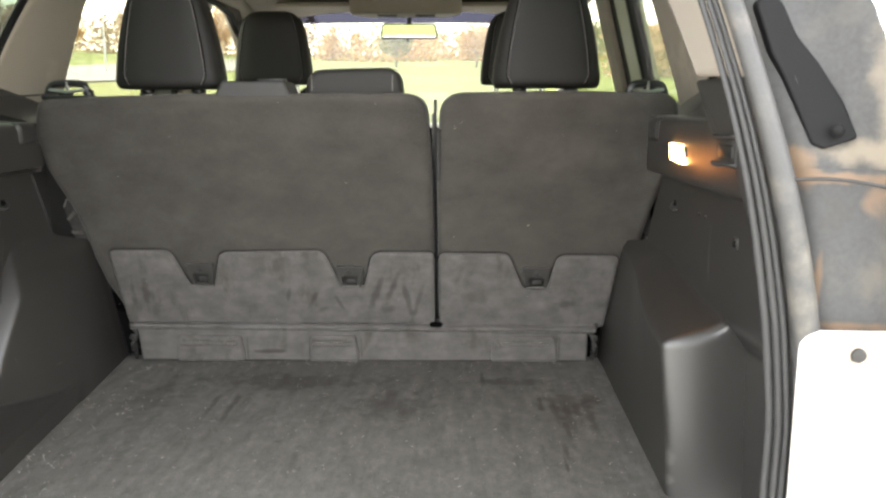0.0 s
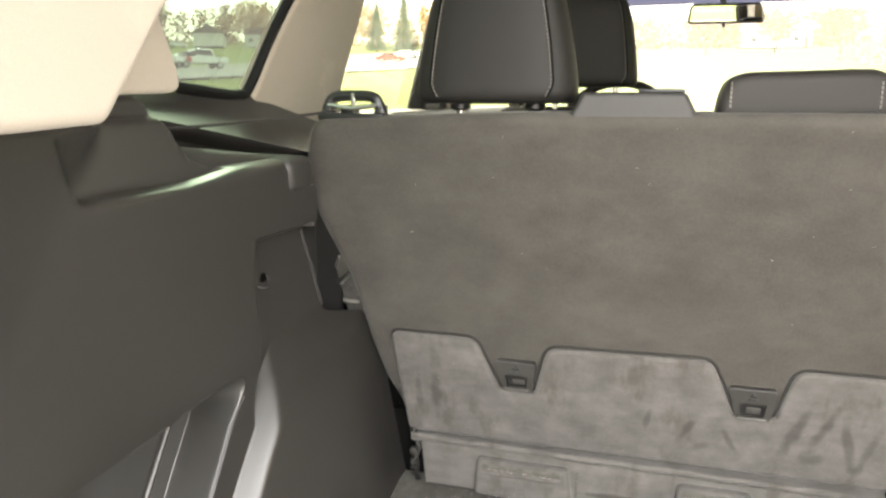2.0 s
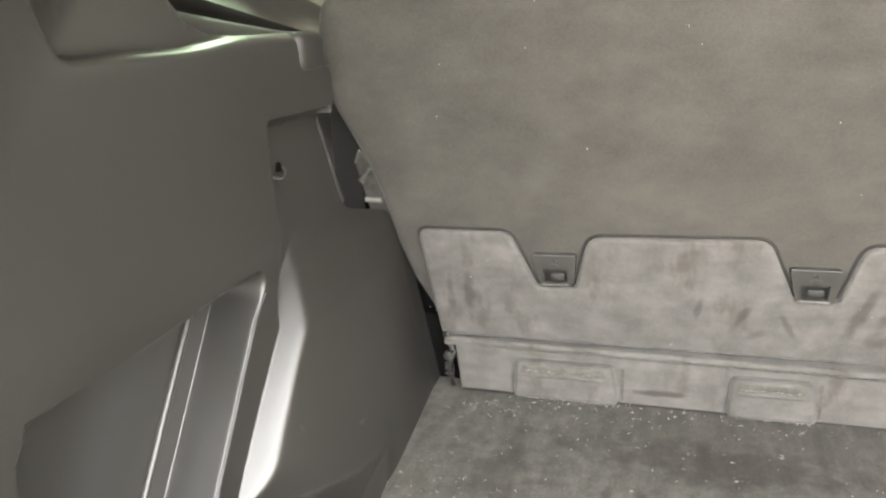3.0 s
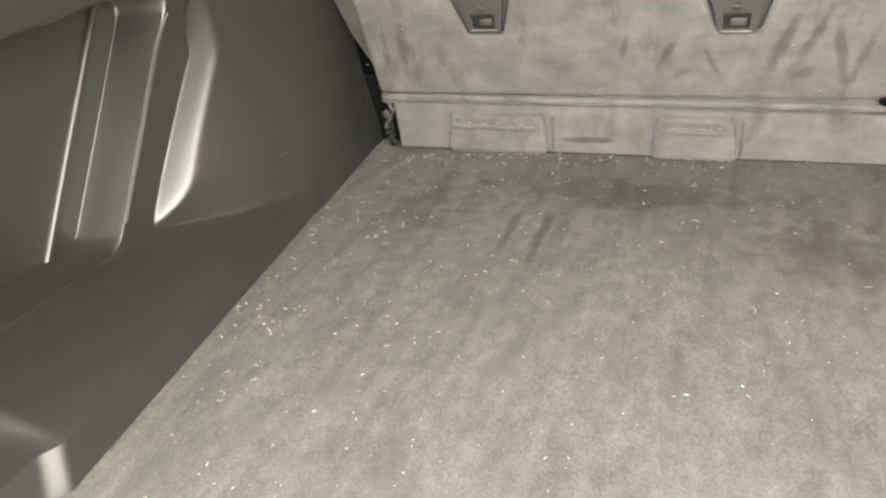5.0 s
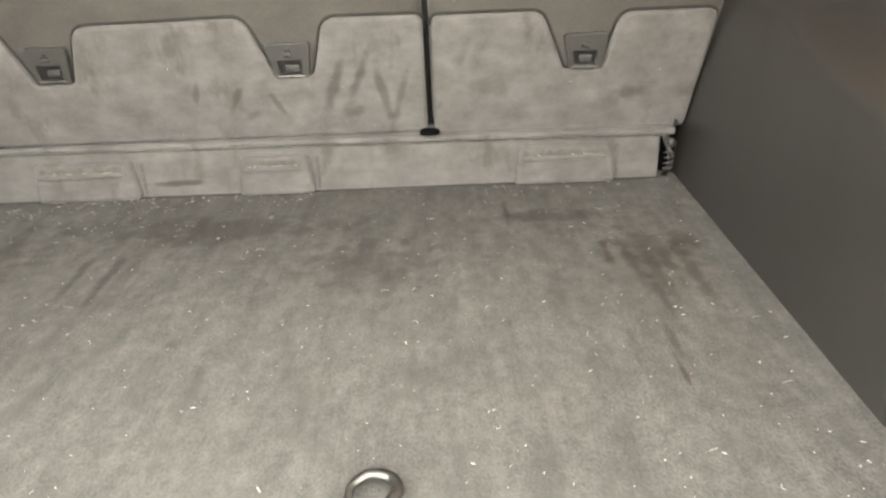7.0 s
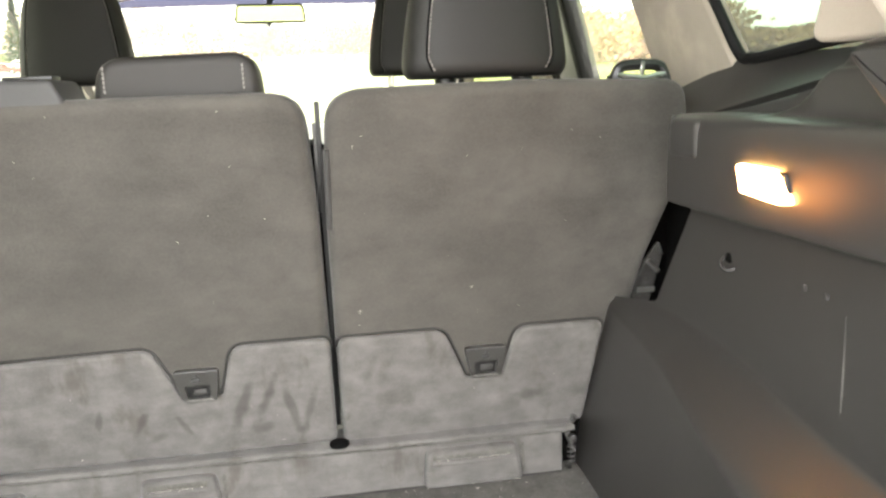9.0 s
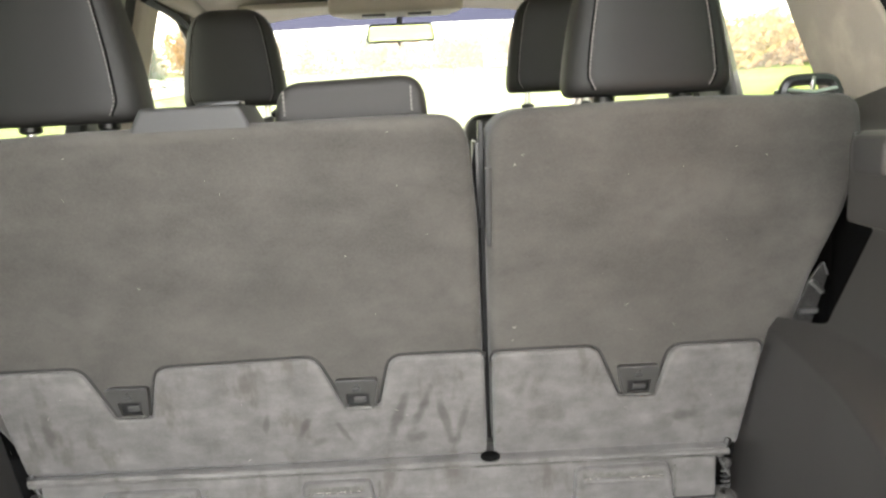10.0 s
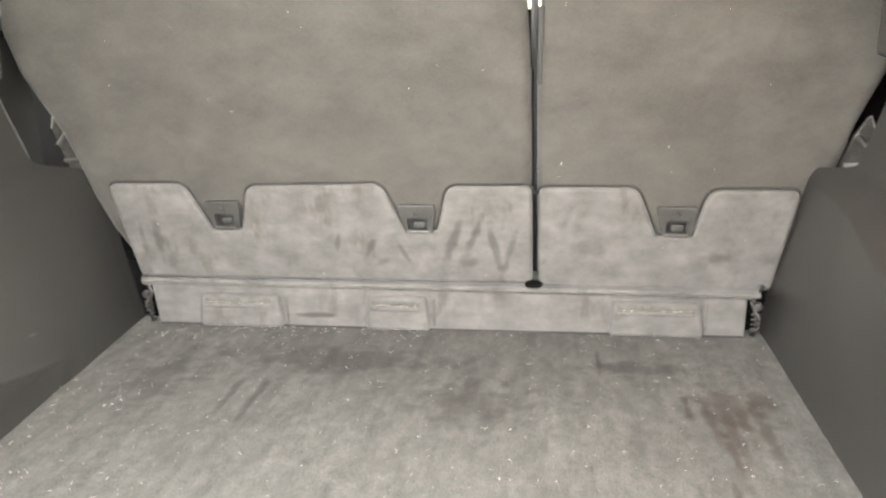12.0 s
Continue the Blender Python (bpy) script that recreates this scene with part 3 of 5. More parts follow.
def anchor(parent, x, z):
    """Child-seat anchor: a bevelled black plate with a window and a steel bar."""
    o = fillet([(x - 0.029, z + 0.020), (x + 0.029, z + 0.020), (x + 0.023, z - 0.026), (x - 0.018, z - 0.026)], 0.006)
    bm = bmesh.new()
    hole = [(x - 0.0150, z - 0.0015), (x + 0.0170, z - 0.0015), (x + 0.0150, z - 0.0205), (x - 0.0130, z - 0.0205)]
    edges = []
    for loop in ([(p.x, p.y) for p in o], hole):
        vs = [bm.verts.new((p[0], -0.0100, p[1])) for p in loop]
        edges += [bm.edges.new((vs[i - 1], vs[i])) for i in range(len(vs))]
    bmesh.ops.triangle_fill(bm, use_beauty=True, use_dissolve=False, edges=edges)
    back = bmesh.ops.extrude_face_region(bm, geom=list(bm.faces))
    bmesh.ops.translate(bm, vec=(0, 0.011, 0), verts=[v for v in back["geom"] if isinstance(v, bmesh.types.BMVert)])
    bmesh.ops.recalc_face_normals(bm, faces=bm.faces)
    plate = part("anchor_plate", lean(bm), ANCHOR, parent, "dark grey plastic anchor plate", smooth=0)
    part("socket", lean(rbox((0.034, 0.002, 0.022), 0, 1, (x + 0.001, -0.0022, z - 0.011))), BLACK, plate)
    part("tab", lean(rbox((0.017, 0.003, 0.009), 0.002, 2, (x + 0.0030, -0.0042, z - 0.0130))), SOCKET, plate, "grey plastic tab")
    bar = tube([(x - 0.016, -0.0108, z - 0.0228), (x + 0.018, -0.0108, z - 0.0228)], 0.0014, 8)
    part("bar", lean(bar), STEEL_WORN, plate, "steel anchor bar")
    rim = tube([(x - 0.027, -0.0102, z + 0.0188), (x + 0.027, -0.0102, z + 0.0188)], 0.0012, 6)
    part("rim", lean(rim), SOCKET, plate)
    knob = merge(rbox((0.011, 0.004, 0.007), 0.002, 2, (x, -0.0110, z + 0.006)), rbox((0.005, 0.004, 0.004), 0.0015, 2, (x + 0.001, -0.0110, z + 0.012)))
    part("latch_tab", lean(knob), PLASTIC_GREY, plate)


def notched(x0, x1, top, base, notches, skew0=0.0, skew1=0.0):
    """Outline of a lower panel whose top edge drops round each anchor plate."""
    pts = [(x0 + skew0, base, 0.012), (x0, top, 0.012)]
    for c in notches:
        pts += [(c - 0.056, top, 0.022), (c - 0.024, top - 0.076, 0.008), (c + 0.026, top - 0.076, 0.008), (c + 0.044, top - 0.004, 0.022)]
    pts += [(x1, top - 0.004, 0.012), (x1 + skew1, base, 0.010)]
    return fillet(pts, 0.01)


def seam_ring(outline, parent):
    """Dark tube for the shade between a lower panel and the carpet round it."""
    base = min(p.y for p in outline)
    ring = inward(outline, -0.0018)
    start = next(i for i in range(len(ring)) if ring[i].y > base + 0.012 and ring[i - 1].y <= base + 0.012)
    ring = [p for p in ring[start:] + ring[:start] if p.y > base + 0.012]
    part("panel_gap", lean(tube([(p.x, -0.0005, p.y) for p in ring], 0.0017, 6, up=(0, 1, 0), flat=0.8)), GAP, parent)


def belt_guide(parent_at, cx, w=1.0):
    t = thing("belt_guide", (cx, -0.05, 1.262), "black plastic seat belt guide loop on the seat shoulder", "belt guide", "belt guides")
    loop = [(cx + dx * w, z) for dx, z in ((-0.042, 1.252), (-0.034, 1.276), (-0.024, 1.2835), (0, 1.2845), (0.024, 1.2835), (0.034, 1.276), (0.042, 1.252))]
    pts = curve_points([(x, -0.062, z) for x, z in loop], 5)
    part("arch", tube(pts, 0.0070, 8), BLACK, t)
    for q in (-1, 1):
        part("cheek", rbox((0.014, 0.022, 0.020), 0.004, 2, (cx + q * 0.036 * w, -0.058, 1.264)), BLACK, t)
    part("base", rbox((0.092 * w, 0.045, 0.010), 0.004, 2, (cx, -0.055, 1.258)), BLACK, t)
    part("tongue", rbox((0.022, 0.020, 0.022), 0.004, 2, (cx - 0.008, -0.056, 1.262)), BLACK, t)
    part("bar", tube([(cx - 0.034 * w, -0.066, 1.273), (cx, -0.070, 1.2685), (cx + 0.034 * w, -0.066, 1.273)], 0.0030, 8), STEEL, t, "bright metal guide bar")
    part("prong", rbox((0.005, 0.006, 0.016), 0.001, 1, (cx + 0.001, -0.066, 1.280)), STEEL, t)
    return t


def build_rear_seats():
    wide = thing("rear_seatback", (-0.21, 0.05, 0.78), "wide section of folding rear seatback in worn dark carpet", "seatback", "rear seatbacks")
    o = fillet([(-0.486, 0.795, 0.02), (-0.502, 0.840, 0.03), (-0.522, 0.880, 0.03), (-0.538, 0.935, 0.04), (-0.550, 1.000, 0.05), (-0.561, 1.042, 0.05), (-0.596, 1.125, 0.08), (-0.605, 1.190, 0.05), (-0.586, 1.257, 0.035),
                (-0.30, 1.266, 0.3), (0.141, 1.267, 0.045), (0.152, 1.130, 0.0), (0.156, 0.795, 0.03)], 0.02, 7)
    part("backrest", lean(slab(o, 0.12, 0.016, 5)), CARPET, wide)
    low = notched(-0.502, 0.154, 0.957, 0.794, (-0.323, -0.014), 0.015, 0.002)
    part("lower_panel", lean(moved(slab(low, 0.012, 0.005), Matrix.Translation((0, -0.009, 0)))), CARPET_LOW, wide, "dust-stained lower carpet panel")
    seam_ring(low, wide)
    anchor(wide, -0.322, 0.909)
    anchor(wide, -0.018, 0.904)
    h = headrest(wide, -0.357, -0.045, 1.275, 1.480, 0.210, 0.122, 0.095, VINYL)
    posts(wide, -0.357, 0.004, 1.238, 1.29)
    # low middle head restraint
    bm = slab(fillet([(-0.091, 1.250, 0.014), (0.098, 1.254, 0.014), (0.092, 1.315, 0.034), (-0.081, 1.311, 0.034)], 0.02, 6), 0.075, 0.012, 5, both=True)
    m = part("middle_headrest", moved(bm, Matrix.Translation((0, -0.055, 0))), VINYL_GREY, wide, "low grey vinyl middle head restraint")
    for x in (-0.074, 0.078):
        bits = [tube([(x, -0.0556, 1.272 + 0.005 * k), (x, -0.0556, 1.2757 + 0.005 * k)], 0.0011, 5) for k in range(6)]
        part("stitching", merge(*bits), THREAD, m, "pale stitched seam")
    # shoulder housing for the centre belt
    o = fillet([(-0.260, 1.248), (-0.102, 1.248), (-0.122, 1.289), (-0.238, 1.289)], 0.009)
    hs = part("belt_housing", moved(slab(o, 0.09, 0.006), Matrix.Translation((0, -0.082, 0))), PLASTIC_GREY, wide, "satin grey plastic belt housing")
    part("housing_cap", rbox((0.052, 0.030, 0.005), 0.002, 2, (-0.150, -0.050, 1.2905)), BLACK, hs)
    part("side_cover", lean(rbox((0.006, 0.09, 0.11), 0.002, 2, (0.1545, 0.066, 1.175))), BLACK, wide)

    narrow = thing("rear_seatback", (0.38, 0.05, 0.78), "narrow section of folding rear seatback in worn dark carpet", "seatback", "rear seatbacks")
    o = fillet([(0.163, 0.790, 0.03), (0.161, 1.10, 0.0), (0.167, 1.267, 0.048), (0.40, 1.272, 0.3), (0.606, 1.266, 0.035), (0.622, 1.190, 0.04), (0.610, 1.120, 0.08), (0.583, 1.040, 0.05),
                (0.572, 0.985, 0.05), (0.556, 0.900, 0.05), (0.530, 0.846, 0.03), (0.508, 0.788, 0.02)], 0.02, 7)
    part("backrest", lean(slab(o, 0.12, 0.016, 5)), CARPET, narrow)
    low = notched(0.165, 0.526, 0.951, 0.788, (0.360,), 0.0, -0.018)
    part("lower_panel", lean(moved(slab(low, 0.012, 0.005), Matrix.Translation((0, -0.009, 0)))), CARPET_LOW, narrow, "dust-stained lower carpet panel")
    seam_ring(low, narrow)
    anchor(narrow, 0.361, 0.902)
    headrest(narrow, 0.372, -0.045, 1.277, 1.482, 0.210, 0.122, 0.095, VINYL)
    posts(narrow, 0.372, 0.004, 1.240, 1.29)
    part("edge_trim", lean(tube([(0.1645, 0.004, 1.10), (0.1655, 0.004, 1.20)], 0.004, 8)), PLASTIC_GREY, narrow, "pale worn edge trim")

    strap = thing("release_strap", (0.157, 0.01, 0.80), "black strap hanging in the gap between the seatbacks", "strap")
    part("webbing", lean(rbox((0.006, 0.020, 0.45), 0.001, 1, (0.1585, 0.030, 1.03))), BLACK, strap)
    ring = moved(lathe([(0.0130, 0.0), (0.0138, 0.002), (0.0128, 0.0045), (0.0090, 0.0062), (0.0015, 0.0066)], 24), pose(0.158, -0.003, 0.7972))
    part("grommet", ring, VOID, strap, "round black grommet in the ledge")
    belt_guide(wide, -0.532)
    belt_guide(narrow, 0.554, 0.88)


build_rear_seats()

# black sheet put in as the shade behind the gap between the seatbacks
tagged(part("gap_shade", lean(rbox((0.05, 0.004, 0.40), 0, 1, (0.156, 0.105, 1.0))), VOID), "black sheet for the shade behind the gap between the seatbacks", "lining", kind="structure")


def build_belt():
    t = thing("seat_belt", (-0.55, -0.20, 1.26), "dark seat belt webbing stretched from pillar to seat shoulder", "seat belt")
    a, b = Vector((-0.625, -0.36, 1.251)), Vector((-0.550, -0.066, 1.266))
    pts = [a.lerp(b, k / 14) - Vector((0, 0, 0.002 * math.sin(math.pi * k / 14))) for k in range(15)]
    part("webbing", tube(pts, 0.0019, 6), PLASTIC_SOFT, t)


build_belt()


# ---- quarter trims ----
def crest(y):
    return mix(0.940, 0.975, step(-0.55, -0.22, y))


def pocket_edge(z):
    """Forward edge of the storage pocket."""
    return -0.300 - 0.73 * (1.0 - z)


def pocket_rib_line(z):
    """Crease between the hollow behind the pocket's lip and its flat back wall."""
    return -0.348 - 0.72 * (1.0 - z)


def housing_face(z):
    """Place of the wheel housing's rear face, which leans forward towards its top."""
    d = 0.957 - z
    return -0.260 - 0.96 * d + 0.65 * max(0.0, d) ** 2


def wall_turn(y, z):
    """Inward turn of the wall towards the tailgate opening, behind a slanting soft crease."""
    e = -0.556 - 0.5 * (1.215 - z) - y
    e = max(0.0, e + 0.015)
    return 0.20 * e * e / (e + 0.03) * step(1.0, 1.07, z)


def rounded_min(a, b, r):
    """The lesser of two distances to edges, with a rounded corner between the edges."""
    return r - math.hypot(r - a, r - b) if a < r and b < r else min(a, b)


def pocket_inside(y, z):
    """Distance inside the rounded outline of the storage pocket."""
    ahead, behind, top, low = (pocket_edge(z) - y) * 0.77, y + 0.620, 0.992 + 0.008 * step(-0.50, -0.36, y) - z, z - 0.780
    return min(rounded_min(ahead, top, 0.036), rounded_min(behind, top, 0.034), rounded_min(behind, low, 0.022), rounded_min(ahead, low, 0.012))


def trim_depth(side, y, z):
    """Distance of the inner trim face from the car's centre line."""
    x = 0.548 if side < 0 else 0.522
    if side < 0:
        wall = x + 0.026 * step(-0.293, -0.277, y) * step(1.136, 1.124, z)
        # strip beside the pocket, and the rail that slopes from it down to the floor's edge
        x = wall + 0.012 * step(1.02, 0.94, z) * step(-0.277, -0.293, y) - wall_turn(y, z)
        low = floor_half(y, -1) + 0.003 + 0.15 * max(0.0, z - 0.72)
        x = min(x, low + 4.2 * (max(0.0, z - 0.753) + max(0.0, z - 0.777)))
        # the rail's end turns away towards the tailgate opening
        x += min(0.06, 4.2 * max(0.0, -0.674 + 0.35 * (z - 0.755) - y)) * step(0.860, 0.800, z) * mix(0.15, 1.0, step(0.752, 0.757, z))
        # wheel housing with a rounded rear step
        inner = floor_half(y, -1) + 0.19 * (z - 0.72) + 0.010 * step(0.92, 0.99, z)
        face = housing_face(z)
        e = y - face + 0.004
        a, b = 0.562 - 1.9 * e, inner + (0.030 + 0.30 * max(0.0, 0.92 - z) + 14.0 * max(0.0, 0.820 - z) ** 2) * math.exp(-max(0.0, e) / 0.12) * step(0.26, 0.02, e)
        x = mix(x, min(x, (a + b + math.sqrt((a - b) ** 2 + 0.00005)) / 2), step(1.014, 0.958, z))
        # storage pocket: a hollow behind its forward lip, then the pocket's back wall
        inside = pocket_inside(y, z)
        if inside > 0:
            deep = 0.608 - 0.020 * step(0.035, 0.20, pocket_rib_line(z) - y)
            x = mix(x, deep, step(0.0, 0.007, inside))
    else:
        x += 0.028 * step(1.138, 1.126, z)
        zt = crest(y)
        face = -0.520 - 0.11 * max(0.0, crest(-0.54) - z)
        behind = step(face - 0.010, face - 0.020, y) * step(zt + 0.03, zt - 0.02, z)
        x = mix(x, 0.578, behind)
        house = (1 - min(1.0, max(0.0, (face - 0.002 - y) / 0.024)) ** 2.1) ** (1 / 2.1) * step(zt + 0.024, zt - 0.014, z)
        x = mix(x, floor_half(y) - 0.012 * step(0.74, 0.95, z) * step(-0.2, -0.5, y) + 0.14 * (z - 0.72) * step(-0.42, 0.0, y), house)
    return x


LEDGE_END = {-1: -0.180, 1: -0.212}
LEDGE_FACE = {-1: 0.548, 1: 0.522}
LEDGE_TOP = {-1: 1.214, 1: 1.228}


def trim_end(side, z):
    """Forward end of the trim, stepped round the seat's shoulder."""
    cut = mix(-0.086, -0.140, (z - 1.0) / 0.115) if side < 0 else mix(-0.128, -0.212, (z - 1.0) / 0.125)
    over = mix(-0.146, LEDGE_END[side], step(1.174, 1.184, z)) if side < 0 else LEDGE_END[side]
    e = mix(cut, over, step(1.128, 1.138, z))
    return mix(0.028, e, step(0.965, 1.005, z))


def hook(t, side, x, y, z):
    """Small bag hook: a curved lip below a dark triangular hole."""
    o = tube(curve_points([(side * (x + 0.002), y + 0.010, z + 0.006), (side * (x - 0.004), y + 0.008, z + 0.000), (side * (x - 0.006), y + 0.001, z - 0.005), (side * (x - 0.004), y - 0.007, z - 0.006),
                           (side * (x + 0.002), y - 0.011, z - 0.003)], 5), 0.0018, 8)
    h = part("bag_hook", o, PLASTIC_GREY, t, "small dark bag hook")
    hole = slab(fillet([(y - 0.007, z + 0.000), (y + 0.007, z + 0.000), (y + 0.004, z + 0.010), (y - 0.003, z + 0.010)], 0.003), 0.003, 0.0006)
    hole = moved(hole, Matrix(((0, side, 0, side * (x - 0.001)), (1, 0, 0, 0), (0, 0, 1, 0), (0, 0, 0, 1))))
    bmesh.ops.recalc_face_normals(hole, faces=hole.faces)
    part("hook_recess", hole, VOID, h)


def trim_columns(side, z, end, count):
    """Places along the car for one row of the panel, gathered along its slanting edges."""
    if side < 0:
        p = pocket_edge(min(z, 1.02))
        marks = [(-0.80, 0), (-0.690, 28), (-0.634, 44), (-0.612, 56), (p - 0.070, 64), (p - 0.044, 88), (p - 0.020, 104), (p - 0.012, 124), (p + 0.002, 150), (p + 0.012, 164), (p + 0.088, 250), (end, count)]
    else:
        f = -0.520 - 0.11 * max(0.0, crest(-0.54) - z)
        marks = [(-0.80, 0), (f - 0.040, 60), (f - 0.026, 90), (f - 0.006, 130), (f + 0.008, 150), (end, count)]
    out = []
    for (y0, k0), (y1, k1) in zip(marks, marks[1:]):
        out += [mix(y0, y1, (k - k0) / (k1 - k0)) for k in range(k0, k1)]
    return [mix(y, mix(-0.80, end, k / count), step(1.04, 1.19, z)) for k, y in enumerate(out + [end])]


def build_quarter_trim(side):
    word = "with an open storage pocket" if side < 0 else "with a boxed wheel housing"
    t = thing("quarter_trim", (side * 0.56, -0.40, FLOOR), "charcoal plastic cargo side trim " + word, "side trim", "cargo side trims")
    rows = []
    top, face = LEDGE_TOP[side], LEDGE_FACE[side]
    heights = [0.706 + 0.004 * k for k in range(9)] + [0.742 + 0.002 * k for k in range(36)] + [0.814 + 0.004 * k for k in range(32)] + [0.942 + 0.002 * k for k in range(40)]
    heights += [1.022 + (top - 1.040) * k / 46 for k in range(47)]
    count = 300
    for z in heights:
        e = trim_end(side, z)
        row = []
        for y in trim_columns(side, z, e, count):
            row.append((side * trim_depth(side, y, z), y, z))
        rows.append(row)
    dip = 0.008 if side < 0 else 0.001
    # shoulder above the wall: the ledge, the two-tiered block under the rear pillar, and the flush wall behind it
    ledge, block, flush = ([p for p in curve_points([(a, 0, b) for a, b in line], 4)] for line in (
        ((0, top - 0.018), (0.0012, top - 0.010), (0.0050, top - 0.0040), (0.0115, top - 0.0006), (0.016, top), (0.026, top), (0.038, top), (0.052, top), (0.07, top), (0.11, top + 0.001)),
        ((0, top - 0.018), (0.0008, top - 0.006 - dip), (0.005, top - 0.002 - dip), (0.013, top - dip), (0.018, top + 0.006 - dip), (0.024, 1.254), (0.027, 1.263), (0.034, 1.268), (0.040, 1.284), (0.11, 1.288)),
        ((0, top - 0.018), (0.0, top), (0.0, 1.238), (0.001, 1.246), (0.002, 1.254), (0.004, 1.260), (0.008, 1.265), (0.014, 1.267), (0.03, 1.268), (0.11, 1.269))))
    near, far = (-0.345, -0.405) if side < 0 else (-0.375, -0.440)
    for k in range(1, len(ledge)):
        f = min(1.0, max(0.0, (block[k].z - top) / (1.285 - top)))
        c, d = mix(near, far, f), mix(-0.540, -0.462, f) if side < 0 else mix(-0.560, -0.500, f)
        row = []
        for i in range(count + 1):
            y = mix(-0.80, LEDGE_END[side], i / count)
            soft = mix(0.060, 0.014, min(1.0, 2.0 * f))
            p = ledge[k].lerp(block[k], step(c + soft, c - soft, y)).lerp(flush[k], step(d + 0.016, d - 0.016, y))
            row.append((side * (face + p.x - (wall_turn(y, p.z) if side < 0 else 0.0)), y, p.z))
        rows.append(row)
    part("panel", sheet(rows, towards=(-side, 0, 0.2)), PLASTIC, t, smooth=50)
    # end cap that closes the ledge, with the cargo cover socket
    if side < 0:
        part("ledge_end", merge(rbox((0.10, 0.006, 0.052), 0.002, 2, (-face - 0.053, -0.146, 1.152)), rbox((0.10, 0.042, 0.005), 0.002, 2, (-face - 0.053, -0.165, 1.1755))), PLASTIC, t)
        part("cover_socket", rbox((0.046, 0.060, 0.042), 0.012, 6, (-face - 0.0185, -0.188, 1.1945)), PLASTIC_SOFT, t, "grey cargo cover socket cap")
        # Paler bead that stands for the light caught by the trim's cut edge.
        edge = [(-0.5735, trim_end(-1, z) + 0.001, z) for z in (1.010, 1.04, 1.07, 1.10, 1.120)]
        part("lit_edge_bead", tube(edge, 0.0022, 8), PLASTIC_GREY, t)
    else:
        part("ledge_end", rbox((0.16, 0.006, 0.088), 0.002, 2, (face + 0.083, LEDGE_END[side], top - 0.045)), PLASTIC, t)
        part("cover_socket", rbox((0.034, 0.064, 0.042), 0.010, 5, (face + 0.0140, -0.246, top - 0.024)), PLASTIC_SOFT, t, "grey cargo cover socket cap")
    # sill below the quarter window
    ys = [-0.60 + 0.02 * i for i in range(37)]

    def sill_low(y):
        return min(1.262, max(1.190, 1.217 - 0.168 * (y + 0.084)))

    rows = [[(side * 0.650, y, 1.12) for y in ys], [(side * 0.650, y, sill_low(y) - 0.012) for y in ys], [(side * 0.618, y, sill_low(y) - 0.006) for y in ys]]
    for k in range(13):
        f = k / 12
        rows.append([(side * (mix(0.613, 0.668, f) + 0.008 * math.sin(math.pi * f)), y, mix(sill_low(y), 1.287 - 0.20 * max(0.0, y + 0.10), f ** 1.1)) for y in ys])
    part("window_sill", sheet(rows, towards=(-side, 0, 0.5)), PLASTIC_SOFT, t)
    # raised step on top of the ledge
    rows = []
    for k in range(25):
        f = k / 24
        y, rise = mix(-0.375, -0.150 if side < 0 else -0.215, f), 0.024 * (1 - f) ** 1.2
        rows.append([(side * x, y, top + 0.0005 + h * rise) for x, h in ((0.574, 0.0), (0.578, 0.7), (0.584, 1.0), (0.600, 1.0), (0.606, 0.8), (0.612, -0.3), (0.614, -1.5))])
    part("ledge_step", sheet(rows, towards=(-side * 0.3, 0, 1)), PLASTIC_SOFT, t)
    # trim beside the tailgate
    if side > 0:
        o = fillet([(-0.80, 1.13, 0.02), (-0.70, 1.13, 0.02), (-0.655, 1.180, 0.03), (-0.575, 1.214, 0.03), (-0.505, 1.275, 0.006), (-0.80, 1.275, 0.01)], 0.01)
        bm = moved(slab(o, 0.12, 0.003, 4), Matrix(((0, 1, 0, 0.502), (1, 0, 0, 0), (0, 0, 1, 0), (0, 0, 0, 1))))
        bmesh.ops.recalc_face_normals(bm, faces=bm.faces)
        part("tailgate_trim", bm, PLASTIC_SOFT, t)
    hook(t, side, 0.573 if side < 0 else 0.550, -0.238 if side < 0 else -0.292, 1.076 if side < 0 else 1.084)
    # cavity beside the seat shoulder, its shade put in as black sheets; steel striker
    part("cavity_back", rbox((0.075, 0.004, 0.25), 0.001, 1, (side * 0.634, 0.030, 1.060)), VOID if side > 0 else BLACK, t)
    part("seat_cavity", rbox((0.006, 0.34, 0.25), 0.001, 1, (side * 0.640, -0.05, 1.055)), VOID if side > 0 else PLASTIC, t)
    k = 0.0 if side < 0 else 0.026
    o = [(-0.592, 1.046), (-0.582, 1.062), (-0.566, 1.034), (-0.556, 0.995), (-0.550, 0.935), (-0.574, 0.935), (-0.584, 0.995), (-0.588, 1.020)]
    o = [(a, b) for a, b in o] if side < 0 else [(k - a, b - 0.012) for a, b in reversed(o)]
    # Black sheet for the shade in the lower gap beside the seat.
    part("lower_cavity_shade", rbox((0.10, 0.004, 0.24), 0.001, 1, (side * (0.560 if side < 0 else 0.582), 0.062, 0.86)), VOID, t)
    striker = part("striker", lean(moved(slab(fillet(o, 0.003), 0.004, 0.001), Matrix.Translation((0, 0.030, 0)))), STEEL_WORN, t, "worn bent steel seat striker")
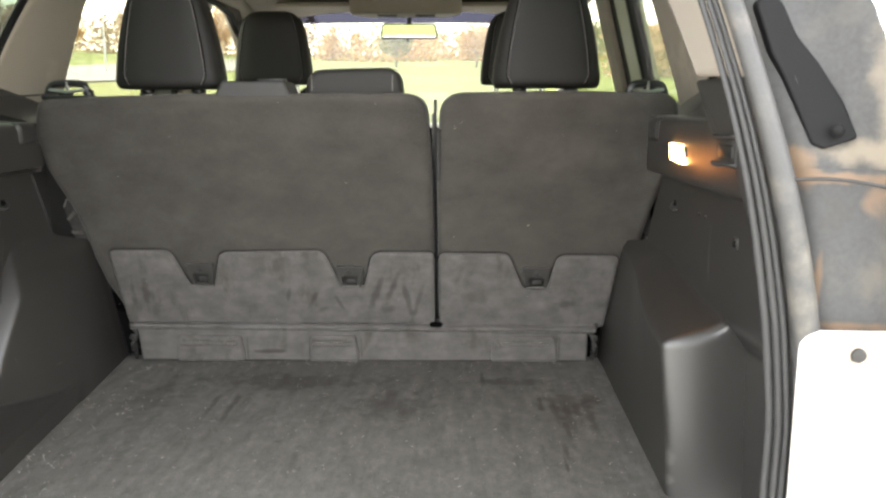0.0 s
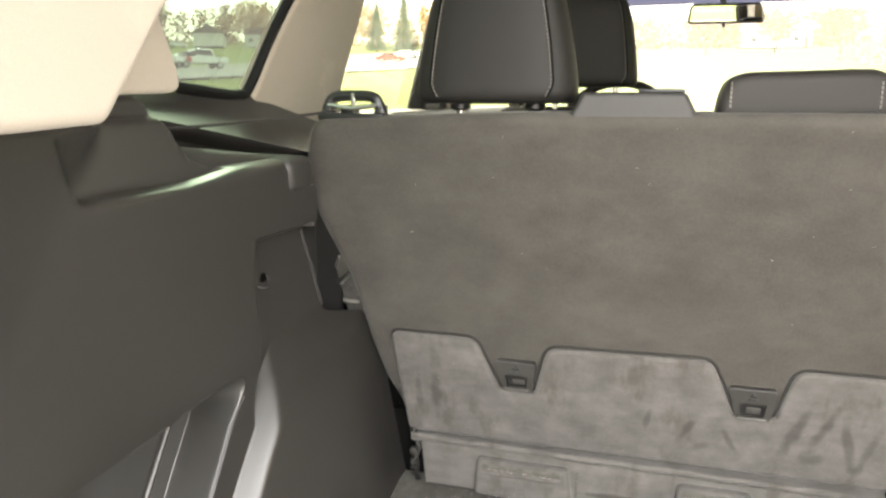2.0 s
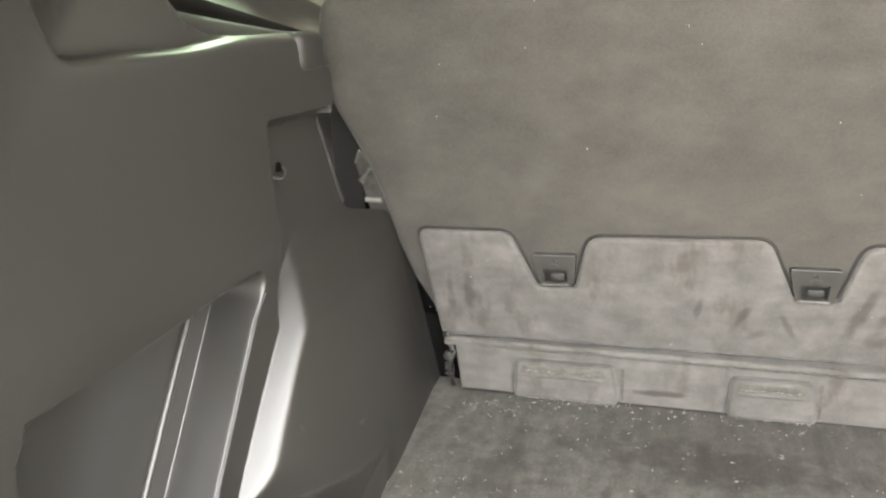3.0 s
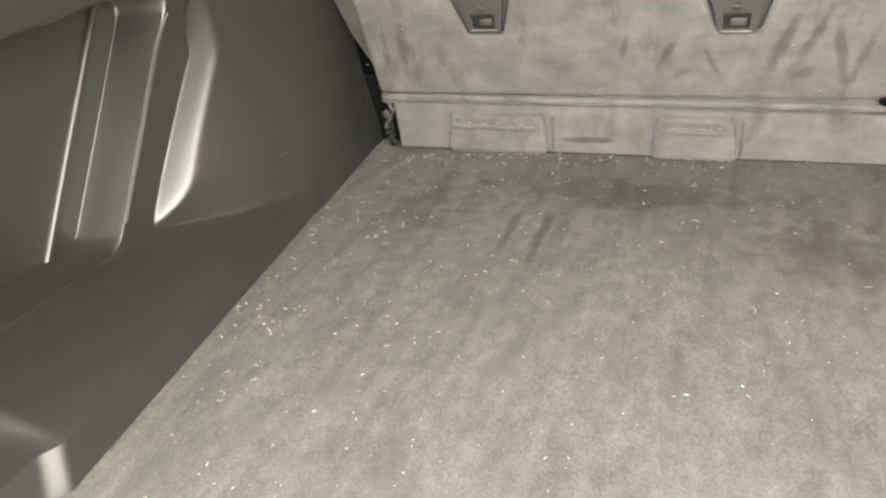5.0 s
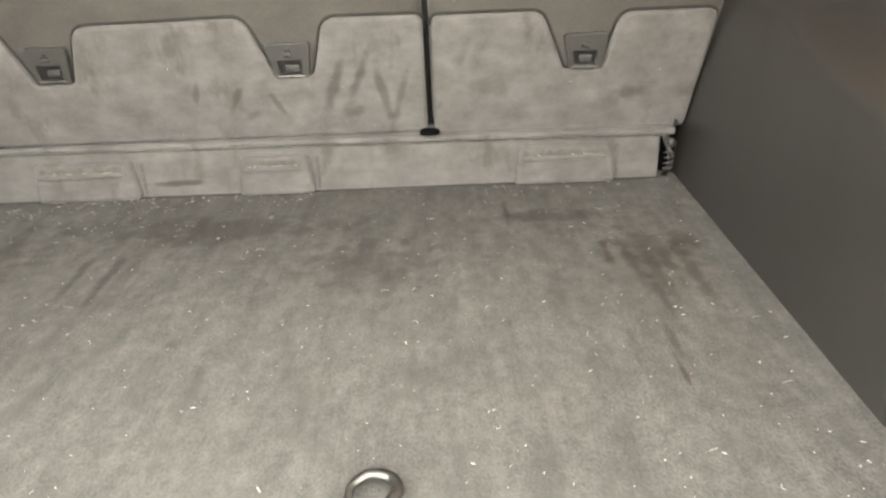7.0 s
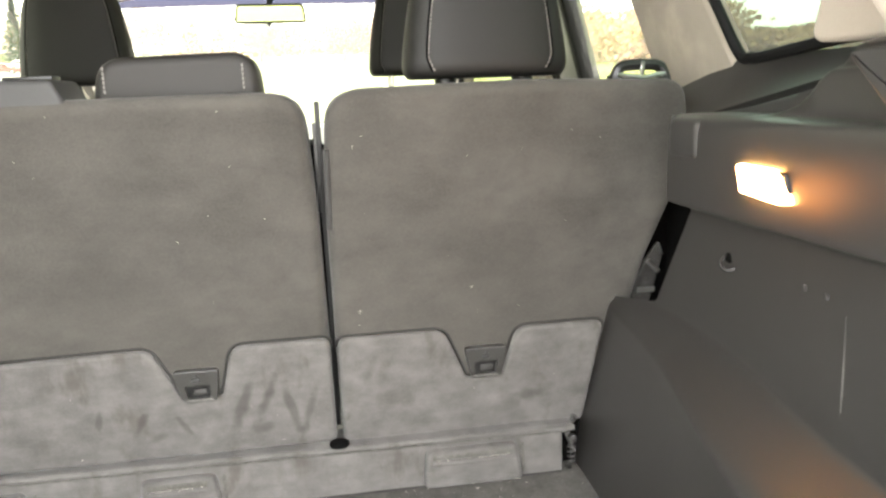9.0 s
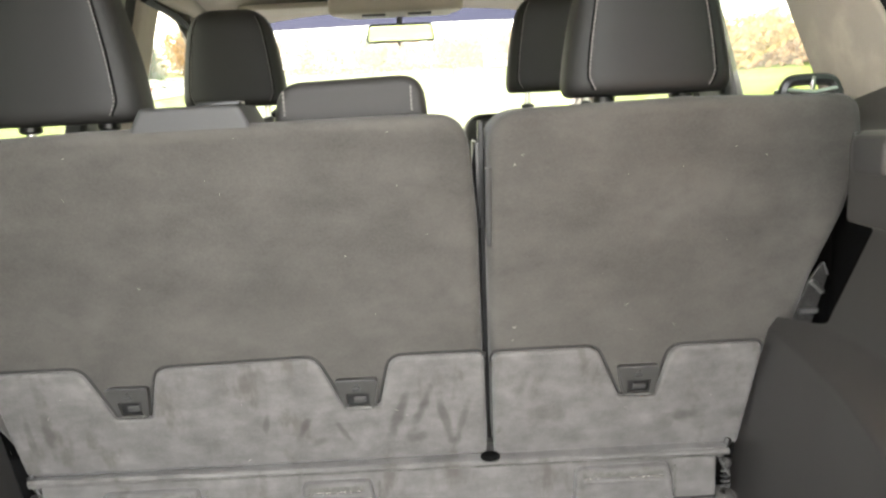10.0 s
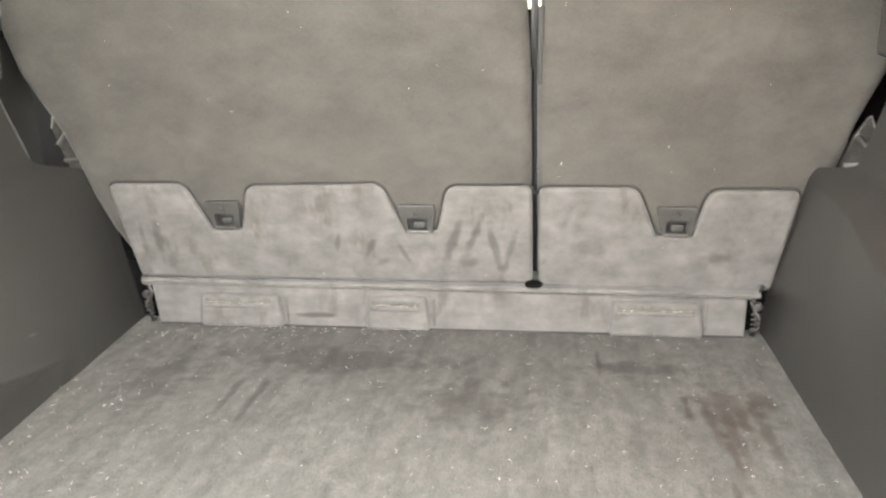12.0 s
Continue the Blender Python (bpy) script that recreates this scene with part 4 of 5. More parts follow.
    # Bars of brighter steel stand for the glints on the plate's bends.
    for (x0, z0), (x1, z1), r in (((-0.587, 1.017), (-0.570, 1.034), 0.0034), ((-0.584, 0.990), (-0.560, 0.990), 0.0040), ((-0.590, 1.043), (-0.582, 1.060), 0.0012)):
        x0, x1, z0, z1 = (x0, x1, z0, z1) if side < 0 else (k - x0, k - x1, z0 - 0.012, z1 - 0.012)
        part("bend", lean(tube([(x0, 0.029, z0), (x1, 0.029, z1)], r, 8)), STEEL, striker, "bright steel bar for the glint on the bend")
    if side > 0:
        # pair of rivets, a scuffed rib and a square clip hole in the side wall
        for y in (-0.412, -0.440):
            part("rivet", moved(lathe([(0.0032, 0), (0.003, 0.0012), (0.001, 0.0018)], 10), pose(0.5505, y, 1.088, 0, -90, 0)), PLASTIC_GREY, t, "small shiny rivet")
        part("wall_rib", tube([(0.5505, -0.464, 1.078), (0.5505, -0.465, 1.000)], 0.0010, 6), PLASTIC, t)
        clip = part("clip_hole", rbox((0.003, 0.016, 0.014), 0.001, 1, (0.5495, -0.559, 1.071)), PLASTIC_GREY, t)
        part("hole", rbox((0.003, 0.009, 0.008), 0.001, 1, (0.5485, -0.559, 1.070)), VOID, clip)
        bracket = part("cover_bracket", rbox((0.006, 0.064, 0.036), 0.002, 2, (0.5015, -0.640, 1.192)), PLASTIC_SOFT, t, "dark recessed cargo cover bracket")
        part("slot", rbox((0.005, 0.044, 0.015), 0.003, 2, (0.4990, -0.643, 1.192)), BLACK, bracket)
        for z in (1.208, 1.177):
            part("loop_bar", tube(curve_points([(0.500, -0.605, z), (0.494, -0.612, z), (0.493, -0.635, z - 0.001), (0.495, -0.664, z + 0.001), (0.501, -0.670, z)], 4), 0.0022, 8), PLASTIC_SOFT, bracket, "worn grey loop bar")
    return t


trim_left = build_quarter_trim(-1)
build_quarter_trim(1)

# moulded lip along the pocket's forward edge
part("pocket_lip", tube(curve_points([(-trim_depth(-1, pocket_edge(z) + 0.003, z) + 0.0012, pocket_edge(z) + 0.0015, z) for z in (0.800, 0.85, 0.90, 0.95, 0.972)], 5), 0.0014, 8), PLASTIC, trim_left)
part("pocket_rib", tube(curve_points([(-0.6065, pocket_rib_line(z), z) for z in (0.780, 0.85, 0.90, 0.95, 0.998)], 5), 0.0040, 10), PLASTIC, trim_left)


def build_cargo_lamp():
    t = thing("cargo_lamp", (0.522, -0.395, 1.175), "small lit amber cargo lamp set in the side trim", "lamp")
    o = fillet([(-0.434, 1.160), (-0.361, 1.164), (-0.354, 1.188), (-0.424, 1.187)], 0.004)
    m = Matrix(((0, 1, 0, 0.519), (1, 0, 0, 0), (0, 0, 1, 0), (0, 0, 0, 1)))
    bm = moved(slab(inward(o, 0.0015), 0.010, 0.001), m)
    bmesh.ops.recalc_face_normals(bm, faces=bm.faces)
    part("bezel", bm, BLACK, t)
    for name, o, mat, label in (("lens", fillet([(-0.417, 1.160), (-0.361, 1.164), (-0.354, 1.188), (-0.409, 1.187)], 0.003), LAMP_LENS, "glowing warm plastic lens"),
                                ("lens_edge", fillet([(-0.434, 1.162), (-0.4172, 1.160), (-0.4092, 1.187), (-0.420, 1.183)], 0.002), LAMP_EDGE, "dim amber edge of the lens")):
        bm = moved(slab(o, 0.008, 0.002), Matrix.Translation((-0.002, 0, 0)) @ m)
        bmesh.ops.recalc_face_normals(bm, faces=bm.faces)
        part(name, bm, mat, t, label)


build_cargo_lamp()


# ---- pillars, windows, roof ----
def wall_x(z):
    """Tumblehome of the upper body sides."""
    return 0.672 - 0.26 * (z - 1.27)


def side_plate(outline, inner, depth, r=0.006, left=None):
    """A plate on the car's side from a (y, z) outline; inner(z) gives the distance from the centre line."""
    out = []
    for side in (-1, 1):
        bm = slab(left if left and side < 0 else outline, depth, r)
        for v in bm.verts:
            y, d, z = v.co.x, v.co.y, v.co.z
            v.co = (side * (inner(z) + d + 0.085 * step(0.10, 0.66, y)), y, z)
        bmesh.ops.recalc_face_normals(bm, faces=bm.faces)
        out.append(bm)
    return out


def both_sides(name, outline, inner, depth, mat, label, category, r=0.006, left=None):
    for bm, side in zip(side_plate(outline, inner, depth, r, left), ("left", "right")):
        tagged(part(f"{name}_{side}", bm, mat), label, category, kind="structure")


both_sides("trim_c_pillar", fillet([(-0.09, 1.20, 0.02), (-0.087, 1.28, 0.03), (-0.046, 1.365, 0.05), (0.018, 1.463, 0.1), (0.14, 1.64, 0.02), (0.425, 1.64, 0.02), (0.228, 1.481, 0.1), (0.148, 1.288, 0.05), (0.143, 1.20, 0.02)], 0.02),
           lambda z: wall_x(z) - 0.004, 0.026, CREAM, "cream moulded pillar trim behind the rear door", "pillar trim", 0.008,
           fillet([(-0.09, 1.20, 0.02), (-0.087, 1.28, 0.03), (-0.046, 1.365, 0.05), (0.018, 1.463, 0.1), (0.14, 1.64, 0.02), (0.440, 1.64, 0.02), (0.252, 1.470, 0.1), (0.212, 1.320, 0.05), (0.205, 1.20, 0.02)], 0.02))
both_sides("trim_d_pillar", fillet([(-0.80, 1.270, 0.02), (-0.515, 1.272, 0.012), (-0.475, 1.284, 0.012), (-0.366, 1.287, 0.012), (-0.394, 1.328, 0.1), (-0.432, 1.378, 0.02), (-0.43, 1.42, 0.02), (-0.25, 1.66, 0.03), (-0.52, 1.66, 0.03)], 0.03),
           lambda z: 0.572 - 0.20 * (z - 1.28), 0.10, CREAM, "cream moulded pillar trim beside the tailgate", "pillar trim", 0.004)
both_sides("trim_tailgate_pillar", fillet([(-0.81, 1.268, 0.02), (-0.572, 1.277, 0.012), (-0.520, 1.350, 0.08), (-0.24, 1.66, 0.03), (-0.53, 1.66, 0.03)], 0.03),
           lambda z: 0.480 - 0.20 * (z - 1.28), 0.11, CREAM, "cream padded cover along the tailgate opening", "pillar trim", 0.008,
           fillet([(-0.81, 1.256, 0.02), (-0.572, 1.266, 0.012), (-0.520, 1.350, 0.08), (-0.24, 1.66, 0.03), (-0.53, 1.66, 0.03)], 0.03))
both_sides("trim_b_frame", fillet([(0.728, 1.22), (0.868, 1.22), (0.878, 1.65), (0.738, 1.65)], 0.012),
           lambda z: wall_x(z) - 0.004, 0.05, DOOR_FRAME, "satin grey door frame between the side windows", "door frame", 0.008, fillet([(0.928, 1.22), (1.068, 1.22), (1.078, 1.65), (0.938, 1.65)], 0.012))
both_sides("trim_glass_run", fillet([(0.704, 1.22), (0.7265, 1.22), (0.7365, 1.65), (0.714, 1.65)], 0.006),
           lambda z: wall_x(z) - 0.006, 0.04, RUBBER_BLACK, "black rubber glass run on the door frame", "glass run", 0.005, fillet([(0.904, 1.22), (0.9265, 1.22), (0.9365, 1.65), (0.914, 1.65)], 0.006))
both_sides("trim_door_gap", fillet([(0.8695, 1.22), (0.942, 1.22), (0.952, 1.65), (0.8795, 1.65)], 0.008),
           lambda z: wall_x(z) - 0.001, 0.04, RUBBER_BLACK, "black rubber seal in the gap beside the door frame", "door seal", 0.008, fillet([(1.0695, 1.22), (1.142, 1.22), (1.152, 1.65), (1.0795, 1.65)], 0.008))
both_sides("trim_b_pillar", fillet([(0.94, 1.20), (1.07, 1.20), (1.09, 1.65), (0.95, 1.65)], 0.018),
           lambda z: wall_x(z) - 0.016, 0.05, CREAM, "cream pillar trim between the doors", "pillar trim", 0.012, fillet([(1.14, 1.20), (1.27, 1.20), (1.29, 1.65), (1.15, 1.65)], 0.018))
both_sides("trim_a_pillar", fillet([(1.20, 1.66), (1.34, 1.66), (1.90, 1.66), (2.70, 1.14), (2.40, 1.14), (1.86, 1.48), (1.60, 1.60)], 0.02),
           lambda z: wall_x(z) - 0.020, 0.06, CREAM, "cream trim along the windscreen pillar", "pillar trim", 0.012)
both_sides("trim_roof_rail", fillet([(-0.60, 1.625), (1.75, 1.615), (1.90, 1.64), (1.90, 1.72), (-0.60, 1.72)], 0.02),
           lambda z: wall_x(z) - 0.018, 0.06, CREAM, "cream trim along the roof edge", "roof trim", 0.010)
both_sides("wall_door_panel", fillet([(0.10, 0.45), (2.30, 0.45), (2.30, 1.245), (0.10, 1.255)], 0.02),
           lambda z: 0.68, 0.10, PLASTIC_SOFT, "dark plastic lining of the side doors", "door lining", 0.012)
both_sides("wall_quarter_body", fillet([(-0.80, 0.45), (0.20, 0.45), (0.20, 1.26), (-0.80, 1.26)], 0.01),
           lambda z: 0.72, 0.06, JAMB_DARK, "plain metal body side behind the cargo trim", "body panel", 0.004)

n_win = 1
for label, pts, mat in (("tinted privacy glass in the rear quarter window", [(-0.62, 1.24), (-0.06, 1.24), (0.30, 1.64), (-0.45, 1.64)], GLASS_DARK),
                        ("clear glass in the rear door window", [(0.08, 1.20), (0.935, 1.20), (0.935, 1.66), (0.30, 1.66)], GLASS_CLEAR),
                        ("clear glass in the front door window", [(1.00, 1.20), (2.45, 1.15), (1.80, 1.62), (1.30, 1.66), (1.00, 1.66)], GLASS_CLEAR)):
    for side in (-1, 1):
        bm = bmesh.new()
        loop = fillet(pts, 0.02)
        bm.faces.new([bm.verts.new((side * (wall_x(p.y) + 0.030 + 0.085 * step(0.10, 0.66, p.x)), p.x, p.y)) for p in loop])
        bmesh.ops.triangulate(bm, faces=bm.faces)
        tagged(part(f"window_{n_win}", bm, mat, smooth=0), label, "window", kind="structure")
        n_win += 1

for side in (-1, 1):
    line = [(-0.50, 1.306), (-0.30, 1.297), (-0.165, 1.287), (-0.125, 1.286), (-0.102, 1.295), (-0.064, 1.372), (0.000, 1.472), (0.115, 1.63)]
    pts = curve_points([(side * (wall_x(z) - 0.003), y + 0.004, z) for y, z in line], 6)
    s = part("window_seal", tube(pts, 0.0068, 8), RUBBER_BLACK)
    tagged(s, "black rubber seal round the quarter window glass", "window seal", kind="structure")
    a = curve_points([(side * (wall_x(z) + 0.067), y, z) for y, z in ((1.15, 1.612), (1.50, 1.585), (1.80, 1.48), (2.10, 1.32), (2.35, 1.17))], 6)
    s = part("door_seal", tube(a, 0.012, 8), RUBBER_BLACK)
    tagged(s, "black rubber seal along the front door frame", "door seal", kind="structure")


def build_windscreen():
    def pane(z0, z1, name, mat, label, off=0.0):
        rows = []
        for k in range(9):
            z = mix(z0, z1, k / 8)
            y = 1.93 + (1.655 - z) / 0.60
            rows.append([(x, y + 0.10 * (1 - (x / 0.7) ** 2) + off, z + 0.02 * (1 - (x / 0.7) ** 2)) for x in [-0.68 + 0.04 * i for i in range(35)]])
        tagged(part(name, sheet(rows, towards=(0, -1, 0)), mat), label, "window", kind="structure")
    pane(1.604, 1.69, "window_shade_band", GLASS_BLUE, "blue tinted shade band across the windscreen top")
    pane(1.10, 1.604, "window_windscreen", GLASS_DUSTY, "clear curved windscreen glass")


build_windscreen()


def build_headliner():
    rows = []
    for y in [-0.62 + 0.05 * k for k in range(53)]:
        drop = 0.065 * step(1.35, 1.95, y) + 0.03 * step(0.0, -0.6, y)
        rows.append([(x, y, 1.725 - drop - 0.05 * (abs(x) / 0.6) ** 3) for x in [-0.62 + 0.04 * i for i in range(32)]])
    tagged(part("ceiling", sheet(rows, towards=(0, 0, -1)), CREAM), "cream fabric headliner under the roof", "ceiling", kind="structure")
    rows = [[(x, y, 1.765 - 0.05 * (abs(x) / 0.66) ** 3 - 0.05 * step(1.4, 2.05, y)) for x in [-0.66 + 0.06 * i for i in range(23)]] for y in [-0.64 + 0.09 * k for k in range(30)]]
    tagged(part("roof", sheet(rows), PAINT), "white painted steel roof panel", "roof", kind="structure")
    console = thing("overhead_console", (0.008, 1.80, 1.66), "cream plastic overhead console above the mirror", "console")
    o = fillet([(-0.225, 1.60, 0.05), (0.24, 1.60, 0.05), (0.19, 1.93, 0.06), (-0.175, 1.93, 0.06)], 0.05)
    bm = slab(o, 0.06, 0.014, 4)
    for v in bm.verts:
        v.co = (v.co.x, v.co.z, 1.606 + v.co.y * 1.4 + 0.10 * max(0.0, v.co.z - 1.72))
    bmesh.ops.recalc_face_normals(bm, faces=bm.faces)
    part("housing", bm, CREAM, console)
    for x in (-0.07, 0.085):
        part("lens", rbox((0.08, 0.05, 0.006), 0.002, 2, (x, 1.69, 1.606)), PLASTIC_GREY, console)
    for cx in (-0.34, 0.36):
        t = thing("sun_visor", (cx, 1.80, 1.66), "cream folded sun visor against the headliner", "sun visor", "sun visors")
        bm = slab(fillet([(cx - 0.19, 1.66), (cx + 0.17, 1.66), (cx + 0.16, 1.86), (cx - 0.17, 1.86)], 0.03), 0.018, 0.008, 3, both=True)
        for v in bm.verts:
            v.co = (v.co.x, v.co.z, 1.640 + v.co.y + 0.02 * (v.co.z - 1.66))
        bmesh.ops.recalc_face_normals(bm, faces=bm.faces)
        part("flap", bm, CREAM, t)
        part("pivot", tube([(cx - 0.19, 1.87, 1.652), (cx + 0.17, 1.87, 1.652)], 0.006, 8), CREAM, t)


build_headliner()


def build_mirror():
    t = thing("rear_view_mirror", (0.010, 1.74, 1.55), "rear-view mirror in a black housing on the windscreen", "mirror")
    tilt = pose(0.014, 1.74, 1.552, 3.6, 0, 2.0)
    o = fillet([(-0.120, -0.033, 0.014), (0.122, -0.033, 0.014), (0.113, 0.031, 0.020), (-0.111, 0.031, 0.020)], 0.014)
    part("housing", moved(slab(o, 0.032, 0.008, 4, both=True), tilt @ Matrix.Translation((0, -0.01, 0))), BLACK, t)
    part("mirror_glass", moved(slab(inward(o, 0.0070), 0.004, 0.001), tilt @ Matrix.Translation((0, -0.0135, 0))), MIRROR, t, "silvered mirror face")
    part("stem", tube(curve_points([(0.010, 1.75, 1.560), (0.010, 1.80, 1.585), (0.010, 1.90, 1.625)], 4), 0.010, 10), BLACK, t)
    part("toggle", rbox((0.012, 0.012, 0.020), 0.003, 2, (0.009, 1.735, 1.516)), BLACK, t)


build_mirror()


# ---- front seats and dashboard ----
def front_seat(cx, y, label):
    t = thing("front_seat", (cx, y, 0.55), label, "car seat", "front seats")
    o = fillet([(cx - 0.23, 0.62), (cx + 0.23, 0.62), (cx + 0.25, 1.0), (cx + 0.20, 1.262), (cx - 0.20, 1.262), (cx - 0.25, 1.0)], 0.05)
    bm = slab(o, 0.14, 0.03, 5, both=True)
    for v in bm.verts:
        v.co.y += y - 0.22 * (v.co.z - 1.3)
    part("backrest", bm, VINYL, t)
    part("cushion", rbox((0.50, 0.52, 0.16), 0.05, 4, (cx, y + 0.42, 0.60)), VINYL, t)
    headrest(t, cx, y - 0.02, 1.304, 1.509, 0.224, 0.160, 0.10, VINYL, stitch_at=0.80)
    posts(t, cx, y + 0.03, 1.24, 1.33, 0.13)


front_seat(-0.322, 0.70, "dark vinyl driver's seat with a stitched head restraint")
front_seat(0.384, 0.70, "dark vinyl passenger seat with a stitched head restraint")


def build_dash():
    d = thing("dashboard", (0, 2.0, 0.6), "dark moulded dashboard below the windscreen", "dashboard")
    o = fillet([(1.72, 0.60), (2.75, 0.60), (2.75, 1.09), (2.30, 1.165), (1.95, 1.16), (1.78, 1.10), (1.76, 0.95)], 0.04)
    bm = slab(o, 1.36, 0.02, 3, both=True)
    for v in bm.verts:
        v.co = (v.co.y - 0.68, v.co.x, v.co.z)
    bmesh.ops.recalc_face_normals(bm, faces=bm.faces)
    part("body", bm, PLASTIC_SOFT, d)
    stack = part("centre_stack", rbox((0.26, 0.06, 0.36), 0.02, 3, (0.03, 1.745, 0.95)), BLACK, d)
    for r in range(5):
        for c in range(3):
            part("button", rbox((0.035, 0.008, 0.018), 0.003, 2, (0.03 + (c - 1) * 0.05, 1.712, 0.86 + 0.045 * r)), PLASTIC_GREY, stack)
    w = thing("steering_wheel", (-0.302, 1.53, 1.05), "black steering wheel behind the driver's seat", "steering wheel")
    tilt = pose(-0.302, 1.53, 1.160, 66)
    ring = [tilt @ Vector((0.185 * math.cos(a), 0.185 * math.sin(a), 0)) for a in (2 * math.pi * k / 48 for k in range(48))]
    part("rim", tube(ring, 0.014, 10, closed=True), VINYL, w)
    part("hub", moved(rbox((0.16, 0.13, 0.05), 0.025, 4), tilt), BLACK, w)
    for x in (-1, 1):
        part("spoke", moved(rbox((0.11, 0.03, 0.018), 0.007, 3, (x * 0.12, 0, 0)), tilt), BLACK, w)


build_dash()
tagged(part("floor_pan", rbox((1.40, 3.7, 0.03), 0.005, 1, (0, 0.98, 0.40)), JAMB_DARK), "dark carpeted floor pan under the seats", "floor", kind="structure")


# ---- tailgate opening ----
def seal_line(z):
    """The tailgate opening's half width and place along the car at a height."""
    y = mix(-0.855, -0.60, step(1.10, 1.75, z) ** 1.3)
    x = 0.480 - 0.20 * max(0.0, z - 0.95) ** 1.25 - 0.03 * max(0.0, z - 1.05)
    return x, y


def build_opening():
    hs = [0.69 + 0.02 * k for k in range(50)]
    for side in (-1, 1):
        t = thing("door_seal", (side * 0.49, -0.85, 0.69), "grey ribbed rubber weatherstrip round the tailgate opening", "weatherstrip", "tailgate weatherstrips")
        for name, off, back, r in (("inner_lip", 0.003, 0.010, 0.0040), ("middle_rib", 0.0095, 0.004, 0.0036), ("outer_rib", 0.0150, 0.000, 0.0030), ("outer_bulb", 0.0285, -0.012, 0.0120)):
            thin = [mix(1.0, 0.74, step(1.05, 1.30, z)) for z in hs]
            line = [(side * (seal_line(z)[0] + off * q), seal_line(z)[1] + back, z) for z, q in zip(hs, thin)]
            part(name, tube(line, [r * q for q in thin], 12, up=(0, 1, 0)), RUBBER if name == "outer_bulb" else RUBBER_DARK, t)
    # body jamb outside the weatherstrip
    for side, word in ((-1, "left"), (1, "right")):
        def strip(z0, z1, offs, name, mat, label):
            rows = []
            count = 24
            for k in range(count + 1):
                z = mix(z0, z1, k / count)
                x, y = seal_line(z)
                rows.append([(side * (x + o), y + b + 0.004 * noise.noise((o * 30, z * 9, 3 + side)), z) for o, b in offs])
            tagged(part(name, sheet(rows, towards=(-side * 0.3, -1, 0)), mat, smooth=60), label, "door jamb", kind="structure")
        ch = [(0.024, 0.012), (0.034, 0.004), (0.044, -0.004), (0.056, -0.010), (0.072, -0.008), (0.090, -0.010), (0.103, -0.030), (0.125, -0.045)]
        strip(1.185, 1.66, ch, f"trim_jamb_upper_{word}", JAMB_DARK, "grimy grey metal channel beside the tailgate opening")
        strip(1.040, 1.190, [(o, b - 0.004) for o, b in ch], f"trim_jamb_lower_{word}", JAMB, "dusty rust-stained painted jamb below the lamp recess")
        lip = tube([(side * (0.474 + 0.0105 * k), -0.868 - 0.0035 * k, 1.181 + 0.003 * math.sin(k * 0.5) - 0.0006 * k) for k in range(10)], 0.0016, 8)
        tagged(part("seam", lip, HINGE), "rust-stained folded metal seam on the jamb", "body seam", kind="structure")
        o = fillet([(0.452, 1.335, 0.01), (0.462, 1.287, 0.03), (0.471, 1.267, 0.03), (0.493, 1.210, 0.005), (0.503, 1.206, 0.005), (0.530, 1.215, 0.004), (0.519, 1.246, 0.03), (0.501, 1.279, 0.03), (0.485, 1.302, 0.03), (0.475, 1.335, 0.01)], 0.01)
        bm = slab(o, 0.012, 0.002)
        for v in bm.verts:
            x, y = seal_line(v.co.z)
            v.co = (side * v.co.x, y - 0.0135 - 0.10 * max(0.0, v.co.x - 0.50) + v.co.y, v.co.z)
        bmesh.ops.recalc_face_normals(bm, faces=bm.faces)
        tagged(part("trim_jamb_pad", bm, RUBBER_BLACK, smooth=60), "black sound pad stuck in the jamb channel", "jamb pad", kind="structure")
        bump = moved(lathe([(0.006, 0), (0.0055, 0.002), (0.003, 0.004), (0.001, 0.0042)], 14), pose(side * 0.511, seal_line(1.22)[1] - 0.019, 1.222, 90))
        tagged(part("trim_jamb_plug", bump, RUBBER_BLACK), "round rubber plug in the jamb", "plug", kind="structure")
        outer = [(0.110, -0.030), (0.130, -0.050), (0.160, -0.050), (0.22, -0.02), (0.30, 0.10)]
        strip(1.19, 1.66, outer, f"wall_body_{word}", PAINT, "white painted rear body corner")
        t = thing("bumper_corner", (side * 0.60, -0.90, 0.70), "white painted bumper corner with a fixing screw", "bumper")
        o = fillet([(0.494, 0.62, 0.02), (0.78, 0.62, 0.02), (0.78, 1.048, 0.03), (0.489, 1.052, 0.018)], 0.02)
        bm = slab(o, 0.030, 0.010, 4)
        for v in bm.verts:
            v.co = (side * v.co.x, v.co.y - 0.905, v.co.z)
        bmesh.ops.recalc_face_normals(bm, faces=bm.faces)
        part("shell", bm, PAINT, t)
        rec = slab(fillet([(0.508, 1.031, 0.002), (0.524, 1.031, 0.006), (0.533, 1.036, 0.006), (0.533, 1.046, 0.006), (0.516, 1.049, 0.008)], 0.004), 0.003, 0.001)
        for v in rec.verts:
            v.co = (side * v.co.x, v.co.y - 0.9075, v.co.z)
        bmesh.ops.recalc_face_normals(rec, faces=rec.faces)
        part("screw_recess", rec, CREAM, t)
        part("screw", moved(lathe([(0.004, 0), (0.0065, 0.001), (0.006, 0.003), (0.003, 0.0035)], 12), pose(side * 0.5225, -0.9075, 1.0405, 90)), HINGE, t)
    tagged(part("trim_sill_plate", rbox((1.06, 0.10, 0.05), 0.015, 3, (0, -0.86, 0.70)), PLASTIC_GREY), "grey plastic sill plate at the loading edge", "sill plate", kind="structure")


build_opening()


